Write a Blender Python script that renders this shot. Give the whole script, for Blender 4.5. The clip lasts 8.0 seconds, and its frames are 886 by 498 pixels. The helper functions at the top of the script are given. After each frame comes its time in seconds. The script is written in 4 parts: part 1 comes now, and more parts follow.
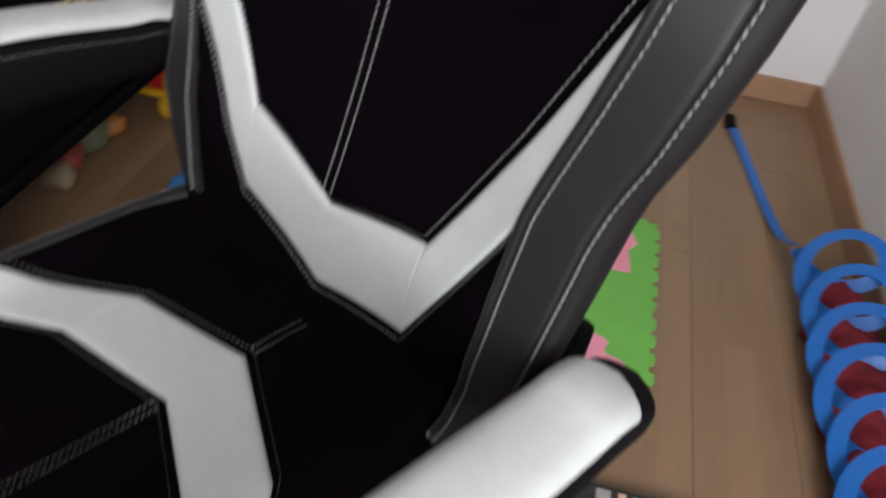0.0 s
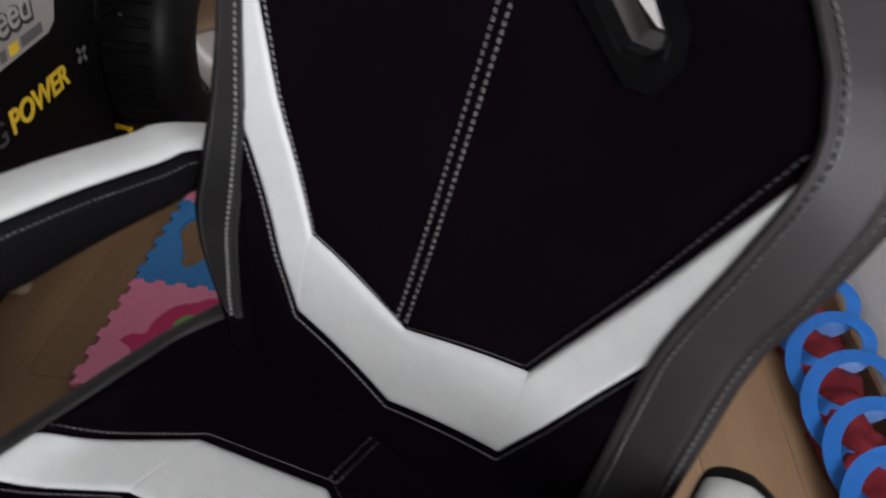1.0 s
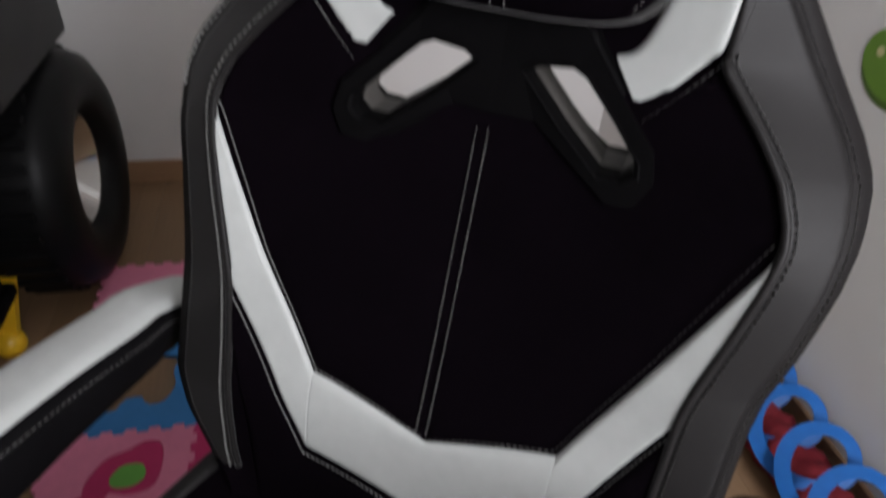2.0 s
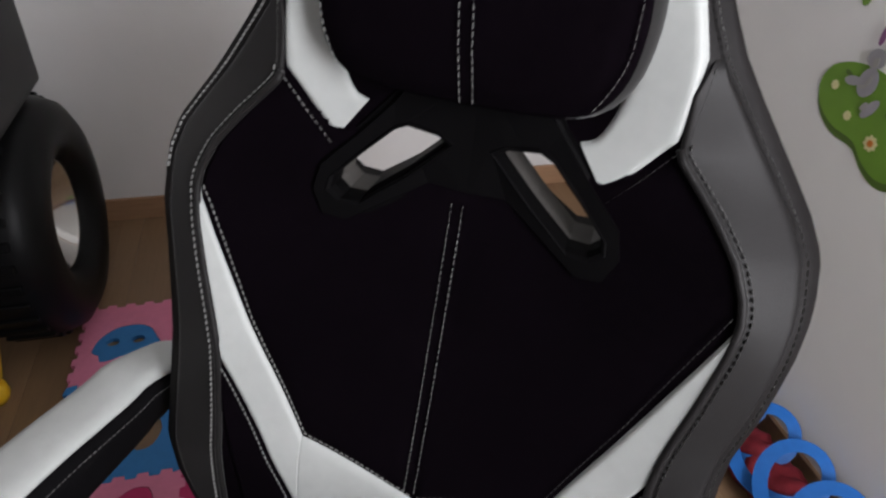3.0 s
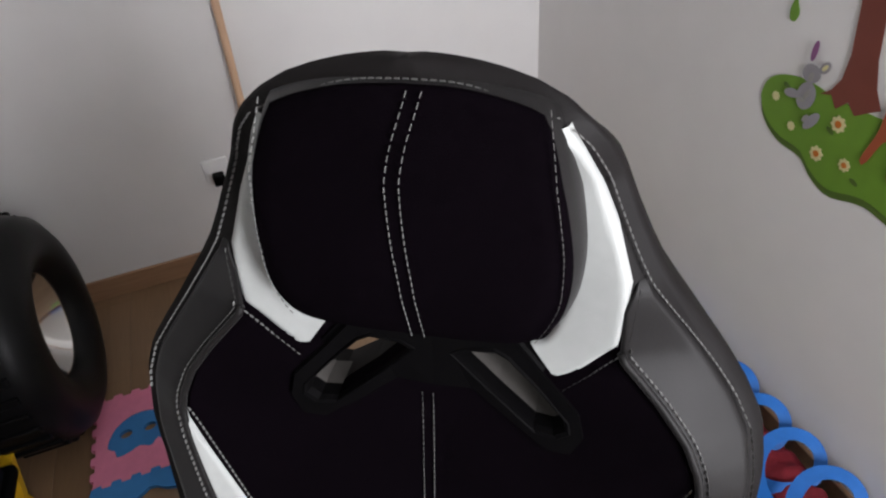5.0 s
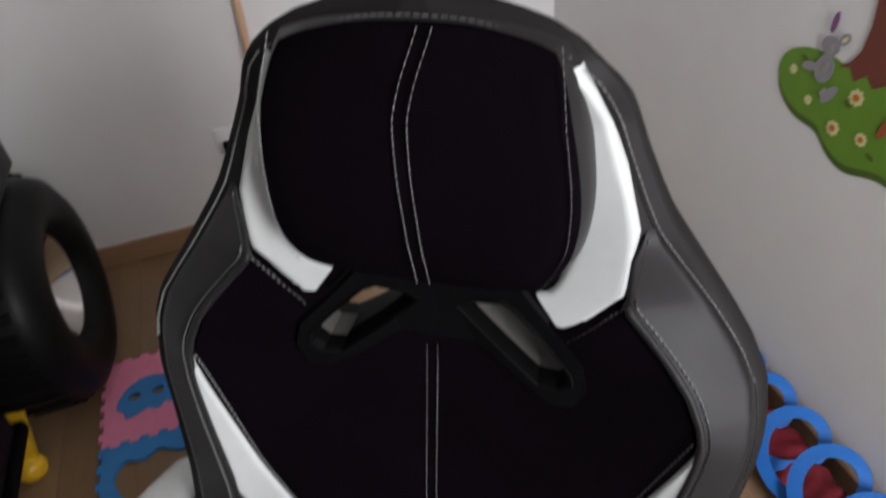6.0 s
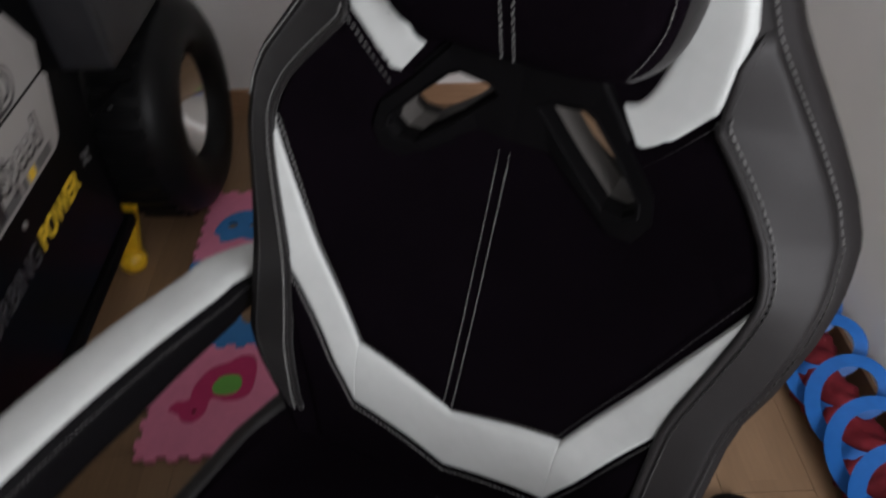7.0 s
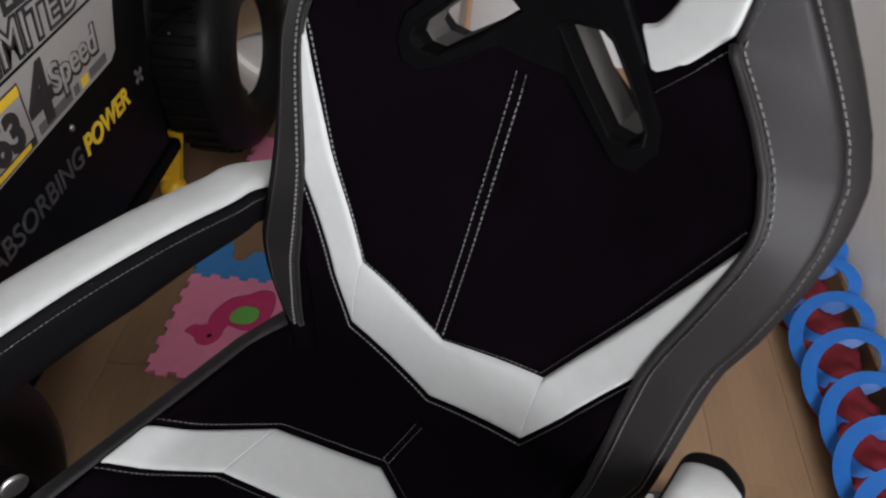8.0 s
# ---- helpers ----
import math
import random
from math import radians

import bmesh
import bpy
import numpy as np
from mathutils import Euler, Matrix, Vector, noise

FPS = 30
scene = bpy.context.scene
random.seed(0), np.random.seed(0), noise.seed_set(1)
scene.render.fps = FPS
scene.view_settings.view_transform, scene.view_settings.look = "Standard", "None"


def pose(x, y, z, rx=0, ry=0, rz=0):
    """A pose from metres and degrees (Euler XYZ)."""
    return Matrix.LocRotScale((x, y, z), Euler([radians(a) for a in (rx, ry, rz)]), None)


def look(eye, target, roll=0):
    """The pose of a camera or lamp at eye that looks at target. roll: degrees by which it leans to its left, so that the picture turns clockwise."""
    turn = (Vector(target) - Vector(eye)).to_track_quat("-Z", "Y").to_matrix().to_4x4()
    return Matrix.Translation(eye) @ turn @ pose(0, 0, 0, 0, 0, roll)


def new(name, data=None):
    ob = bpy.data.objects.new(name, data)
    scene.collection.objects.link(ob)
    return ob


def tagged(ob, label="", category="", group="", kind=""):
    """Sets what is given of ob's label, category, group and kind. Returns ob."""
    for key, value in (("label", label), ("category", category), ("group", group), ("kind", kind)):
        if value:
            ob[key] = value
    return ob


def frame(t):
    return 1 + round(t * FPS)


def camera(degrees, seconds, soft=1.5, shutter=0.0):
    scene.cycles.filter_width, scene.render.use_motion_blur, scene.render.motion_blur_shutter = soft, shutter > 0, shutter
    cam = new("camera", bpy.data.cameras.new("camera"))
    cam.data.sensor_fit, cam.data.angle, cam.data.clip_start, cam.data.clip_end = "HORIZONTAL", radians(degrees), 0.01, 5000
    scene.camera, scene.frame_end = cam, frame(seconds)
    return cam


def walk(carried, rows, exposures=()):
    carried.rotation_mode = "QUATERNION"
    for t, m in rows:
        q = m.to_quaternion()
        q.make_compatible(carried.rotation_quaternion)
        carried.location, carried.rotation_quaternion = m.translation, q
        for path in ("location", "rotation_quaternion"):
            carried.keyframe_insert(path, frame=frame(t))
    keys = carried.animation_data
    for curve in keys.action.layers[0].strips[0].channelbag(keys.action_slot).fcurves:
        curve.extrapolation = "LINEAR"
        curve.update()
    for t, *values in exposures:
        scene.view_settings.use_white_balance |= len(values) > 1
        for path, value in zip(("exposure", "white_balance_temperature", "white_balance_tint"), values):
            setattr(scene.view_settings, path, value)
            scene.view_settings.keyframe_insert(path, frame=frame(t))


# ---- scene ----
cam = camera(68.5, 8.0, soft=2.2, shutter=0.8)
EXPOSURES = [(0, 0.28, 6500, 16), (0.5, 0.33, 6500, 16), (1, 0.25, 6500, 16), (1.5, -0.2, 6500, 16), (2, -0.1, 6500, 16), (3.5, 0.02, 6500, 16), (4, 0.06, 6500, 16), (4.5, 0.16, 6500, 16), (6, 0.12, 6500, 16), (6.5, -0.05, 6500, 16), (7, -0.25, 6500, 16), (7.5, 0.05, 6500, 16), (8, 0.2, 6500, 16)]
PATH = [
    (0, (-0.759, -2.074, 1.061), (-1.018, -0.679, -0.348), 6.5),
    (0.5, (-0.839, -2.037, 1.11), (-0.879, -0.596, -0.276), 6.5),
    (1, (-0.926, -2.04, 1.134), (-0.947, -0.577, -0.23), 6.4),
    (1.5, (-1.015, -2.033, 1.161), (-0.709, -0.574, -0.172), 6.9),
    (2, (-1.056, -2.035, 1.206), (-0.68, -0.486, -0.002), 4.3),
    (2.2, (-1.062, -2.039, 1.221), (-0.673, -0.45, 0.069), 4.1),
    (3.3, (-1.044, -2.0, 1.307), (-0.583, -0.498, 0.069), 2.8),
    (3.5, (-1.031, -1.981, 1.34), (-0.557, -0.548, 0.028), 2.4),
    (4, (-0.999, -1.937, 1.419), (-0.507, -0.558, 0.057), -1.3),
    (4.5, (-0.985, -1.915, 1.471), (-0.507, -0.477, 0.167), -5.1),
    (4.7, (-0.989, -1.919, 1.474), (-0.544, -0.462, 0.179), -5.9),
    (5.8, (-0.997, -1.93, 1.459), (-0.567, -0.478, 0.153), -5.6),
    (6, (-0.999, -1.941, 1.449), (-0.601, -0.503, 0.118), -5.3),
    (6.5, (-0.996, -1.979, 1.395), (-0.719, -0.55, 0.024), -3.1),
    (7, (-0.982, -2.028, 1.331), (-0.935, -0.639, -0.107), -0.6),
    (7.5, (-0.968, -2.065, 1.287), (-1.019, -0.706, -0.179), 3.4),
    (8, (-0.936, -2.084, 1.279), (-1.023, -0.713, -0.175), 3.0),
]
walk(cam, [(t, look(eye, target, roll)) for t, eye, target, roll in PATH], EXPOSURES)

# ---- light ----
world = bpy.data.worlds.new("world")
scene.world = world
world.use_nodes = True
wn = world.node_tree
sky = wn.nodes.new("ShaderNodeTexSky")
sky.sky_type, sky.sun_disc = "NISHITA", False
sky.sun_elevation, sky.sun_rotation = radians(35), radians(80)
wn.links.new(sky.outputs[0], wn.nodes["Background"].inputs[0])
wn.nodes["Background"].inputs[1].default_value = 0.10

sun_data = bpy.data.lights.new("sun", "SUN")
sun_data.energy, sun_data.angle, sun_data.color = 1.0, radians(10), (1, 0.96, 0.9)
sun_ob = new("sun", sun_data)
sun_ob.matrix_world = look((2, 6, 6), (0, 0, 0))

ROOM_X, ROOM_Y, ROOM_Z = -3.3, -3.1, 2.6      # the room spans from these to 0, 0, 0
WIN_X0, WIN_X1, WIN_Z0, WIN_Z1 = -0.72, -0.06, 0.85, 2.15
area = bpy.data.lights.new("window_daylight", "AREA")
area.shape, area.size, area.size_y, area.energy, area.color = "RECTANGLE", WIN_X1 - WIN_X0, WIN_Z1 - WIN_Z0, 60, (0.93, 0.955, 0.97)
area_ob = new("window_daylight", area)
area_ob.matrix_world = look(((WIN_X0 + WIN_X1) / 2, ROOM_Y - 0.06, (WIN_Z0 + WIN_Z1) / 2), ((WIN_X0 + WIN_X1) / 2, 0, (WIN_Z0 + WIN_Z1) / 2))


# ---- materials ----
def material(name, color, rough=0.6, metal=0.0, vary=0.15, grain=40.0, bump=0.1, bump_scale=300.0, sheen=0.0, spec=0.5, per_object=0.0, stretch=None, coat=0.0):
    """A surface with colour variation at two scales, uneven gloss and fine relief, in metres."""
    m = bpy.data.materials.new(name)
    m.use_nodes = True
    nt = m.node_tree
    b = nt.nodes["Principled BSDF"]
    co = nt.nodes.new("ShaderNodeTexCoord")
    mp = nt.nodes.new("ShaderNodeMapping")
    if stretch:
        mp.inputs["Scale"].default_value = stretch
    nt.links.new(co.outputs["Object"], mp.inputs[0])
    fine, big = nt.nodes.new("ShaderNodeTexNoise"), nt.nodes.new("ShaderNodeTexNoise")
    fine.inputs["Scale"].default_value, fine.inputs["Detail"].default_value = grain, 6
    big.inputs["Scale"].default_value, big.inputs["Detail"].default_value = grain / 12, 3
    for n in (fine, big):
        nt.links.new(mp.outputs[0], n.inputs["Vector"])
    add = nt.nodes.new("ShaderNodeMath")
    add.operation = "ADD"
    nt.links.new(fine.outputs[0], add.inputs[0])
    nt.links.new(big.outputs[0], add.inputs[1])
    last = add.outputs[0]
    if per_object:
        info = nt.nodes.new("ShaderNodeObjectInfo")
        mul = nt.nodes.new("ShaderNodeMath")
        mul.operation = "MULTIPLY_ADD"
        mul.inputs[1].default_value = per_object
        nt.links.new(info.outputs["Random"], mul.inputs[0])
        nt.links.new(last, mul.inputs[2])
        last = mul.outputs[0]
    ramp = nt.nodes.new("ShaderNodeMapRange")
    ramp.inputs[1].default_value, ramp.inputs[2].default_value = 0.6, 1.4 + per_object
    ramp.inputs[3].default_value, ramp.inputs[4].default_value = 1 - vary, 1 + vary
    nt.links.new(last, ramp.inputs[0])
    mix = nt.nodes.new("ShaderNodeVectorMath")
    mix.operation = "SCALE"
    mix.inputs[0].default_value = color
    nt.links.new(ramp.outputs[0], mix.inputs["Scale"])
    nt.links.new(mix.outputs[0], b.inputs["Base Color"])
    rr = nt.nodes.new("ShaderNodeMapRange")
    rr.inputs[1].default_value, rr.inputs[2].default_value = 0.3, 0.7
    rr.inputs[3].default_value, rr.inputs[4].default_value = max(rough - 0.07, 0.02), min(rough + 0.07, 1)
    nt.links.new(big.outputs[0], rr.inputs[0])
    nt.links.new(rr.outputs[0], b.inputs["Roughness"])
    b.inputs["Metallic"].default_value = metal
    b.inputs["Specular IOR Level"].default_value = spec
    b.inputs["Coat Weight"].default_value = coat
    if sheen:
        b.inputs["Sheen Weight"].default_value = sheen
    if bump:
        rel = nt.nodes.new("ShaderNodeTexNoise")
        rel.inputs["Scale"].default_value, rel.inputs["Detail"].default_value = bump_scale, 4
        nt.links.new(mp.outputs[0], rel.inputs["Vector"])
        bp = nt.nodes.new("ShaderNodeBump")
        bp.inputs["Strength"].default_value, bp.inputs["Distance"].default_value = bump, 0.002
        nt.links.new(rel.outputs[0], bp.inputs["Height"])
        nt.links.new(bp.outputs[0], b.inputs["Normal"])
    return m


def leather(name, color, rough=0.5, cell=700.0, depth=0.25, spec=0.4, soft=0.12):
    """Grained artificial leather: small cells in relief over soft broad unevenness."""
    m = material(name, color, rough, vary=0.06, grain=60, bump=0, spec=spec)
    nt = m.node_tree
    co = nt.nodes.new("ShaderNodeTexCoord")
    vor, low = nt.nodes.new("ShaderNodeTexVoronoi"), nt.nodes.new("ShaderNodeTexNoise")
    vor.inputs["Scale"].default_value, low.inputs["Scale"].default_value = cell, 22
    nt.links.new(co.outputs["Object"], vor.inputs["Vector"])
    nt.links.new(co.outputs["Object"], low.inputs["Vector"])
    b1, b2 = nt.nodes.new("ShaderNodeBump"), nt.nodes.new("ShaderNodeBump")
    b1.inputs["Strength"].default_value, b1.inputs["Distance"].default_value = depth, 0.0006
    b2.inputs["Strength"].default_value, b2.inputs["Distance"].default_value = soft, 0.006
    nt.links.new(vor.outputs["Distance"], b1.inputs["Height"])
    nt.links.new(low.outputs[0], b2.inputs["Height"])
    nt.links.new(b2.outputs[0], b1.inputs["Normal"])
    nt.links.new(b1.outputs[0], nt.nodes["Principled BSDF"].inputs["Normal"])
    return m


M_WALL = material("wall_paint", (0.74, 0.73, 0.72), 0.85, vary=0.03, grain=9, bump=0.15, bump_scale=180)
M_CEIL = material("ceiling_paint", (0.8, 0.8, 0.79), 0.9, vary=0.02, grain=6, bump=0.1)
M_SKIRT = material("wooden_skirting", (0.36, 0.21, 0.12), 0.45, vary=0.2, grain=14, stretch=(0.6, 6, 6))
M_PLANK = material("laminate_plank", (0.245, 0.150, 0.083), 0.42, vary=0.16, grain=16, bump=0.05, stretch=(7, 0.7, 1), per_object=0.3)
pn = M_PLANK.node_tree
strip = pn.nodes.new("ShaderNodeTexBrick")
strip.inputs["Scale"].default_value, strip.inputs["Mortar Size"].default_value = 1.0, 0.0006
strip.inputs["Brick Width"].default_value, strip.inputs["Row Height"].default_value = 0.36, 0.0644
strip.inputs["Color1"].default_value, strip.inputs["Color2"].default_value, strip.inputs["Mortar"].default_value = (1.04, 1.04, 1.04, 1), (0.92, 0.91, 0.90, 1), (0.86, 0.85, 0.84, 1)
strip_map = pn.nodes.new("ShaderNodeMapping")
strip_map.inputs["Rotation"].default_value = (0, 0, radians(90))
pn.links.new(pn.nodes["Texture Coordinate"].outputs["Object"], strip_map.inputs[0])
pn.links.new(strip_map.outputs[0], strip.inputs["Vector"])
strip_mul = pn.nodes.new("ShaderNodeVectorMath")
strip_mul.operation = "MULTIPLY"
pn.links.new(pn.nodes["Vector Math"].outputs[0], strip_mul.inputs[0])
pn.links.new(strip.outputs["Color"], strip_mul.inputs[1])
pn.links.new(strip_mul.outputs[0], pn.nodes["Principled BSDF"].inputs["Base Color"])
M_SUB = material("floor_joint", (0.22, 0.13, 0.078), 0.8)
M_BLACK = leather("black_leather", (0.0095, 0.0082, 0.0082), 0.6, spec=0.14)
M_ARM = leather("soft_black_leather", (0.0030, 0.0026, 0.0032), 0.65, spec=0.07)
M_SUEDE = material("black_microfibre", (0.0027, 0.0017, 0.0028), 0.97, vary=0.3, grain=120, bump=0.3, bump_scale=900, spec=0.015)
M_WHITE = leather("white_leather", (0.452, 0.470, 0.456), 0.5, cell=800, depth=0.18, spec=0.4)
M_GREY = leather("dark_grey_leather", (0.0118, 0.0108, 0.0108), 0.50, cell=650, depth=0.14, spec=0.20, soft=0.04)
grey_leather = M_GREY.node_tree.nodes["Principled BSDF"]
grey_leather.inputs["Sheen Weight"].default_value, grey_leather.inputs["Sheen Roughness"].default_value = 0.16, 0.35
M_THREAD = material("grey_thread", (0.17, 0.17, 0.163), 0.85, vary=0.2, grain=400)
M_PLASTIC = material("black_plastic", (0.0024, 0.0022, 0.0025), 0.6, vary=0.2, bump=0.1, bump_scale=900, spec=0.05)
M_LINER = material("grey_plastic", (0.075, 0.070, 0.065), 0.5, vary=0.15, spec=0.3)
M_METAL = material("brushed_metal", (0.55, 0.55, 0.55), 0.35, metal=1.0, vary=0.1)
M_RUBBER = material("black_rubber", (0.0045, 0.0045, 0.0048), 0.42, vary=0.25, grain=30, bump=0.1, spec=0.14)
M_GLOSSY = material("glossy_black_plastic", (0.003, 0.003, 0.0034), 0.3, vary=0.3, grain=12, bump=0.02, spec=0.07)
M_FENDER = material("dark_grey_plastic", (0.016, 0.016, 0.018), 0.45, vary=0.2, grain=20, bump=0.05, spec=0.3)
M_DECAL = material("white_decal", (0.31, 0.30, 0.285), 0.35, vary=0.06, grain=10, bump=0.02)
M_INK = material("black_ink", (0.02, 0.018, 0.02), 0.45)
M_INKG = material("grey_ink", (0.10, 0.10, 0.10), 0.5)
M_DIM = material("dark_grey_print", (0.045, 0.045, 0.047), 0.5)
M_YELLOW = material("yellow_print", (0.75, 0.50, 0.03), 0.45, vary=0.12)
M_YELPL = material("yellow_plastic", (0.85, 0.50, 0.02), 0.35, vary=0.06)
M_REDPL = material("red_plastic", (0.5, 0.02, 0.02), 0.35, vary=0.08)
M_RIM = material("bright_rim", (0.72, 0.71, 0.69), 0.10, metal=1.0, vary=0.04, grain=14, bump=0.0)
M_BLUE = material("blue_webbing", (0.008, 0.130, 0.46), 0.5, vary=0.1, grain=60, bump=0.15, bump_scale=500)
M_RED = material("dark_red_cloth", (0.20, 0.012, 0.02), 0.9, vary=0.3, grain=60, bump=0.5, bump_scale=250)
M_WOODROD = material("pale_wooden_rod", (0.62, 0.40, 0.26), 0.5, vary=0.12, grain=20, stretch=(4, 4, 0.5))


def foam(name, color):
    return material(name, color, 0.85, vary=0.08, grain=50, bump=0.3, bump_scale=600)


M_PINK, M_MBLUE, M_GREEN = foam("pink_foam", (0.72, 0.22, 0.34)), foam("blue_foam", (0.035, 0.20, 0.48)), foam("green_foam", (0.14, 0.42, 0.07))
M_MAG, M_MYEL, M_LPINK = foam("magenta_foam", (0.52, 0.03, 0.13)), foam("yellow_foam", (0.80, 0.55, 0.06)), foam("rose_foam", (0.75, 0.28, 0.36))


# ---- building helpers ----
def mesh(name, bm, mat, smooth=True):
    bmesh.ops.recalc_face_normals(bm, faces=bm.faces)
    me = bpy.data.meshes.new(name)
    bm.to_mesh(me)
    bm.free()
    me.materials.append(mat)
    if smooth:
        for p in me.polygons:
            p.use_smooth = True
    return me


def part(name, bm, mat, parent, label="", smooth=True):
    ob = new(name, mesh(name, bm, mat, smooth))
    ob.parent = parent
    if label:
        tagged(ob, label)
    return ob


def thing(name, label, category, m=None, group="", kind=""):
    ob = new(name)
    if m is not None:
        ob.matrix_world = m
    return tagged(ob, label, category, group, kind)


def box(bm, x0, x1, y0, y1, z0, z1, bevel=0.0, seg=2):
    vs = [bm.verts.new((x, y, z)) for z in (z0, z1) for y in (y0, y1) for x in (x0, x1)]
    fs = [bm.faces.new([vs[i] for i in f]) for f in ((0, 2, 3, 1), (4, 5, 7, 6), (0, 1, 5, 4), (2, 6, 7, 3), (0, 4, 6, 2), (1, 3, 7, 5))]
    if bevel:
        es = list({e for f in fs for e in f.edges})
        bmesh.ops.bevel(bm, geom=es, offset=bevel, segments=seg, affect="EDGES", profile=0.6)
    return bm


def boxbm(*a, **k):
    return box(bmesh.new(), *a, **k)


def prism(bm, poly, lift, depth):
    """A flat outline with thickness: lift maps (u, v, d) to space, d from 0 to depth."""
    a = [bm.verts.new(lift(u, v, 0)) for u, v in poly]
    b = [bm.verts.new(lift(u, v, depth)) for u, v in poly]
    n = len(poly)
    bm.faces.new(a)
    bm.faces.new(b[::-1])
    for i in range(n):
        bm.faces.new((a[i], b[i], b[(i + 1) % n], a[(i + 1) % n]))
    return bm


def tube(bm, pts, r, seg=10, close=True):
    """A round bar along points."""
    pts = [Vector(p) for p in pts]
    rings = []
    side = None
    for i, p in enumerate(pts):
        d = (pts[min(i + 1, len(pts) - 1)] - pts[max(i - 1, 0)]).normalized()
        if side is None:
            side = d.orthogonal().normalized()
        side = (side - d * side.dot(d)).normalized()
        up = d.cross(side)
        rr = r(i / (len(pts) - 1)) if callable(r) else r
        rings.append([bm.verts.new(p + rr * (math.cos(a) * side + math.sin(a) * up)) for a in (2 * math.pi * k / seg for k in range(seg))])
    for a, b in zip(rings, rings[1:]):
        for k in range(seg):
            bm.faces.new((a[k], a[(k + 1) % seg], b[(k + 1) % seg], b[k]))
    if close:
        bm.faces.new(rings[0][::-1])
        bm.faces.new(rings[-1])
    return bm


def lathe(bm, prof, seg=32, lift=lambda x, y, z: (x, y, z), wrap=False):
    """Profile of (radius, height) turned round z."""
    rings = [[bm.verts.new(lift(r * math.cos(2 * math.pi * k / seg), r * math.sin(2 * math.pi * k / seg), h)) for k in range(seg)] for r, h in prof]
    pairs = list(zip(rings, rings[1:])) + ([(rings[-1], rings[0])] if wrap else [])
    for a, b in pairs:
        for k in range(seg):
            bm.faces.new((a[k], a[(k + 1) % seg], b[(k + 1) % seg], b[k]))
    if not wrap:
        for ring in (rings[0], rings[-1]):
            bm.faces.new(ring)
    return bm


def resample(pts, n):
    p = np.array(pts, float)
    d = np.r_[0, np.cumsum(np.linalg.norm(np.diff(p, axis=0), axis=1))]
    t = np.linspace(0, d[-1], n)
    return np.stack([np.interp(t, d, p[:, k]) for k in range(p.shape[1])], 1)


def smooth_line(pts, n):
    """A rounded curve through points (Catmull-Rom), n points."""
    p = np.array(pts, float)
    p = np.vstack([2 * p[0] - p[1], p, 2 * p[-1] - p[-2]])
    out = []
    for i in range(1, len(p) - 2):
        for t in np.linspace(0, 1, 12, endpoint=False):
            a, b, c, d = p[i - 1], p[i], p[i + 1], p[i + 2]
            out.append(0.5 * (2 * b + (c - a) * t + (2 * a - 5 * b + 4 * c - d) * t**2 + (3 * b - a - 3 * c + d) * t**3))
    out.append(p[-2])
    return resample(out, n)


def cut(ob, cutters):
    """Cuts the closed meshes out of ob and keeps the result as its mesh."""
    for me in cutters:
        c = new("cutter", me)
        c.parent = ob.parent
        mod = ob.modifiers.new("cut", "BOOLEAN")
        mod.object, mod.operation, mod.solver = c, "DIFFERENCE", "EXACT"
        bpy.context.view_layer.update()
        done = bpy.data.meshes.new_from_object(ob.evaluated_get(bpy.context.evaluated_depsgraph_get()))
        ob.modifiers.clear()
        ob.data = done
        bpy.data.objects.remove(c)


def writing(text, size, mat, parent, m, name="lettering", label="", shear=0.0, depth=0.0015, space=1.0, bold=0.0):
    cu = bpy.data.curves.new("text", "FONT")
    cu.body, cu.size, cu.extrude, cu.shear, cu.space_character, cu.offset = text, size, depth, shear, space, bold
    tmp = new("text", cu)
    bpy.context.view_layer.update()
    me = bpy.data.meshes.new_from_object(tmp.evaluated_get(bpy.context.evaluated_depsgraph_get()))
    bpy.data.objects.remove(tmp)
    me.materials.clear()
    me.materials.append(mat)
    ob = new(name, me)
    ob.parent = parent
    ob.matrix_local = m
    if label:
        tagged(ob, label)
    return ob


# ---- room ----
def structure(name, bm, mat, label, category):
    return tagged(new(name, mesh(name, bm, mat, False)), label, category, kind="structure")


floor = structure("floor", boxbm(ROOM_X, 0, ROOM_Y, 0, -0.12, -0.004), M_SUB, "oak-coloured laminate plank floor with thin dark joints", "floor")
structure("ceiling", boxbm(ROOM_X - 0.15, 0.15, ROOM_Y - 0.15, 0.15, ROOM_Z, ROOM_Z + 0.12), M_CEIL, "plain white painted ceiling above the room", "ceiling")
structure("wall_east", boxbm(0, 0.15, ROOM_Y - 0.15, 0.15, -0.12, ROOM_Z), M_WALL, "off-white painted wall with a woodland decal", "wall")
structure("wall_north", boxbm(ROOM_X, 0, 0, 0.15, -0.12, ROOM_Z), M_WALL, "off-white painted wall behind the toys", "wall")
structure("wall_west", boxbm(ROOM_X - 0.15, ROOM_X, ROOM_Y - 0.15, 0.15, -0.12, ROOM_Z), M_WALL, "off-white painted plain wall", "wall")
wbm = bmesh.new()
box(wbm, ROOM_X, WIN_X0, ROOM_Y - 0.15, ROOM_Y, -0.12, ROOM_Z)
box(wbm, WIN_X1, 0, ROOM_Y - 0.15, ROOM_Y, -0.12, ROOM_Z)
box(wbm, WIN_X0, WIN_X1, ROOM_Y - 0.15, ROOM_Y, -0.12, WIN_Z0)
box(wbm, WIN_X0, WIN_X1, ROOM_Y - 0.15, ROOM_Y, WIN_Z1, ROOM_Z)
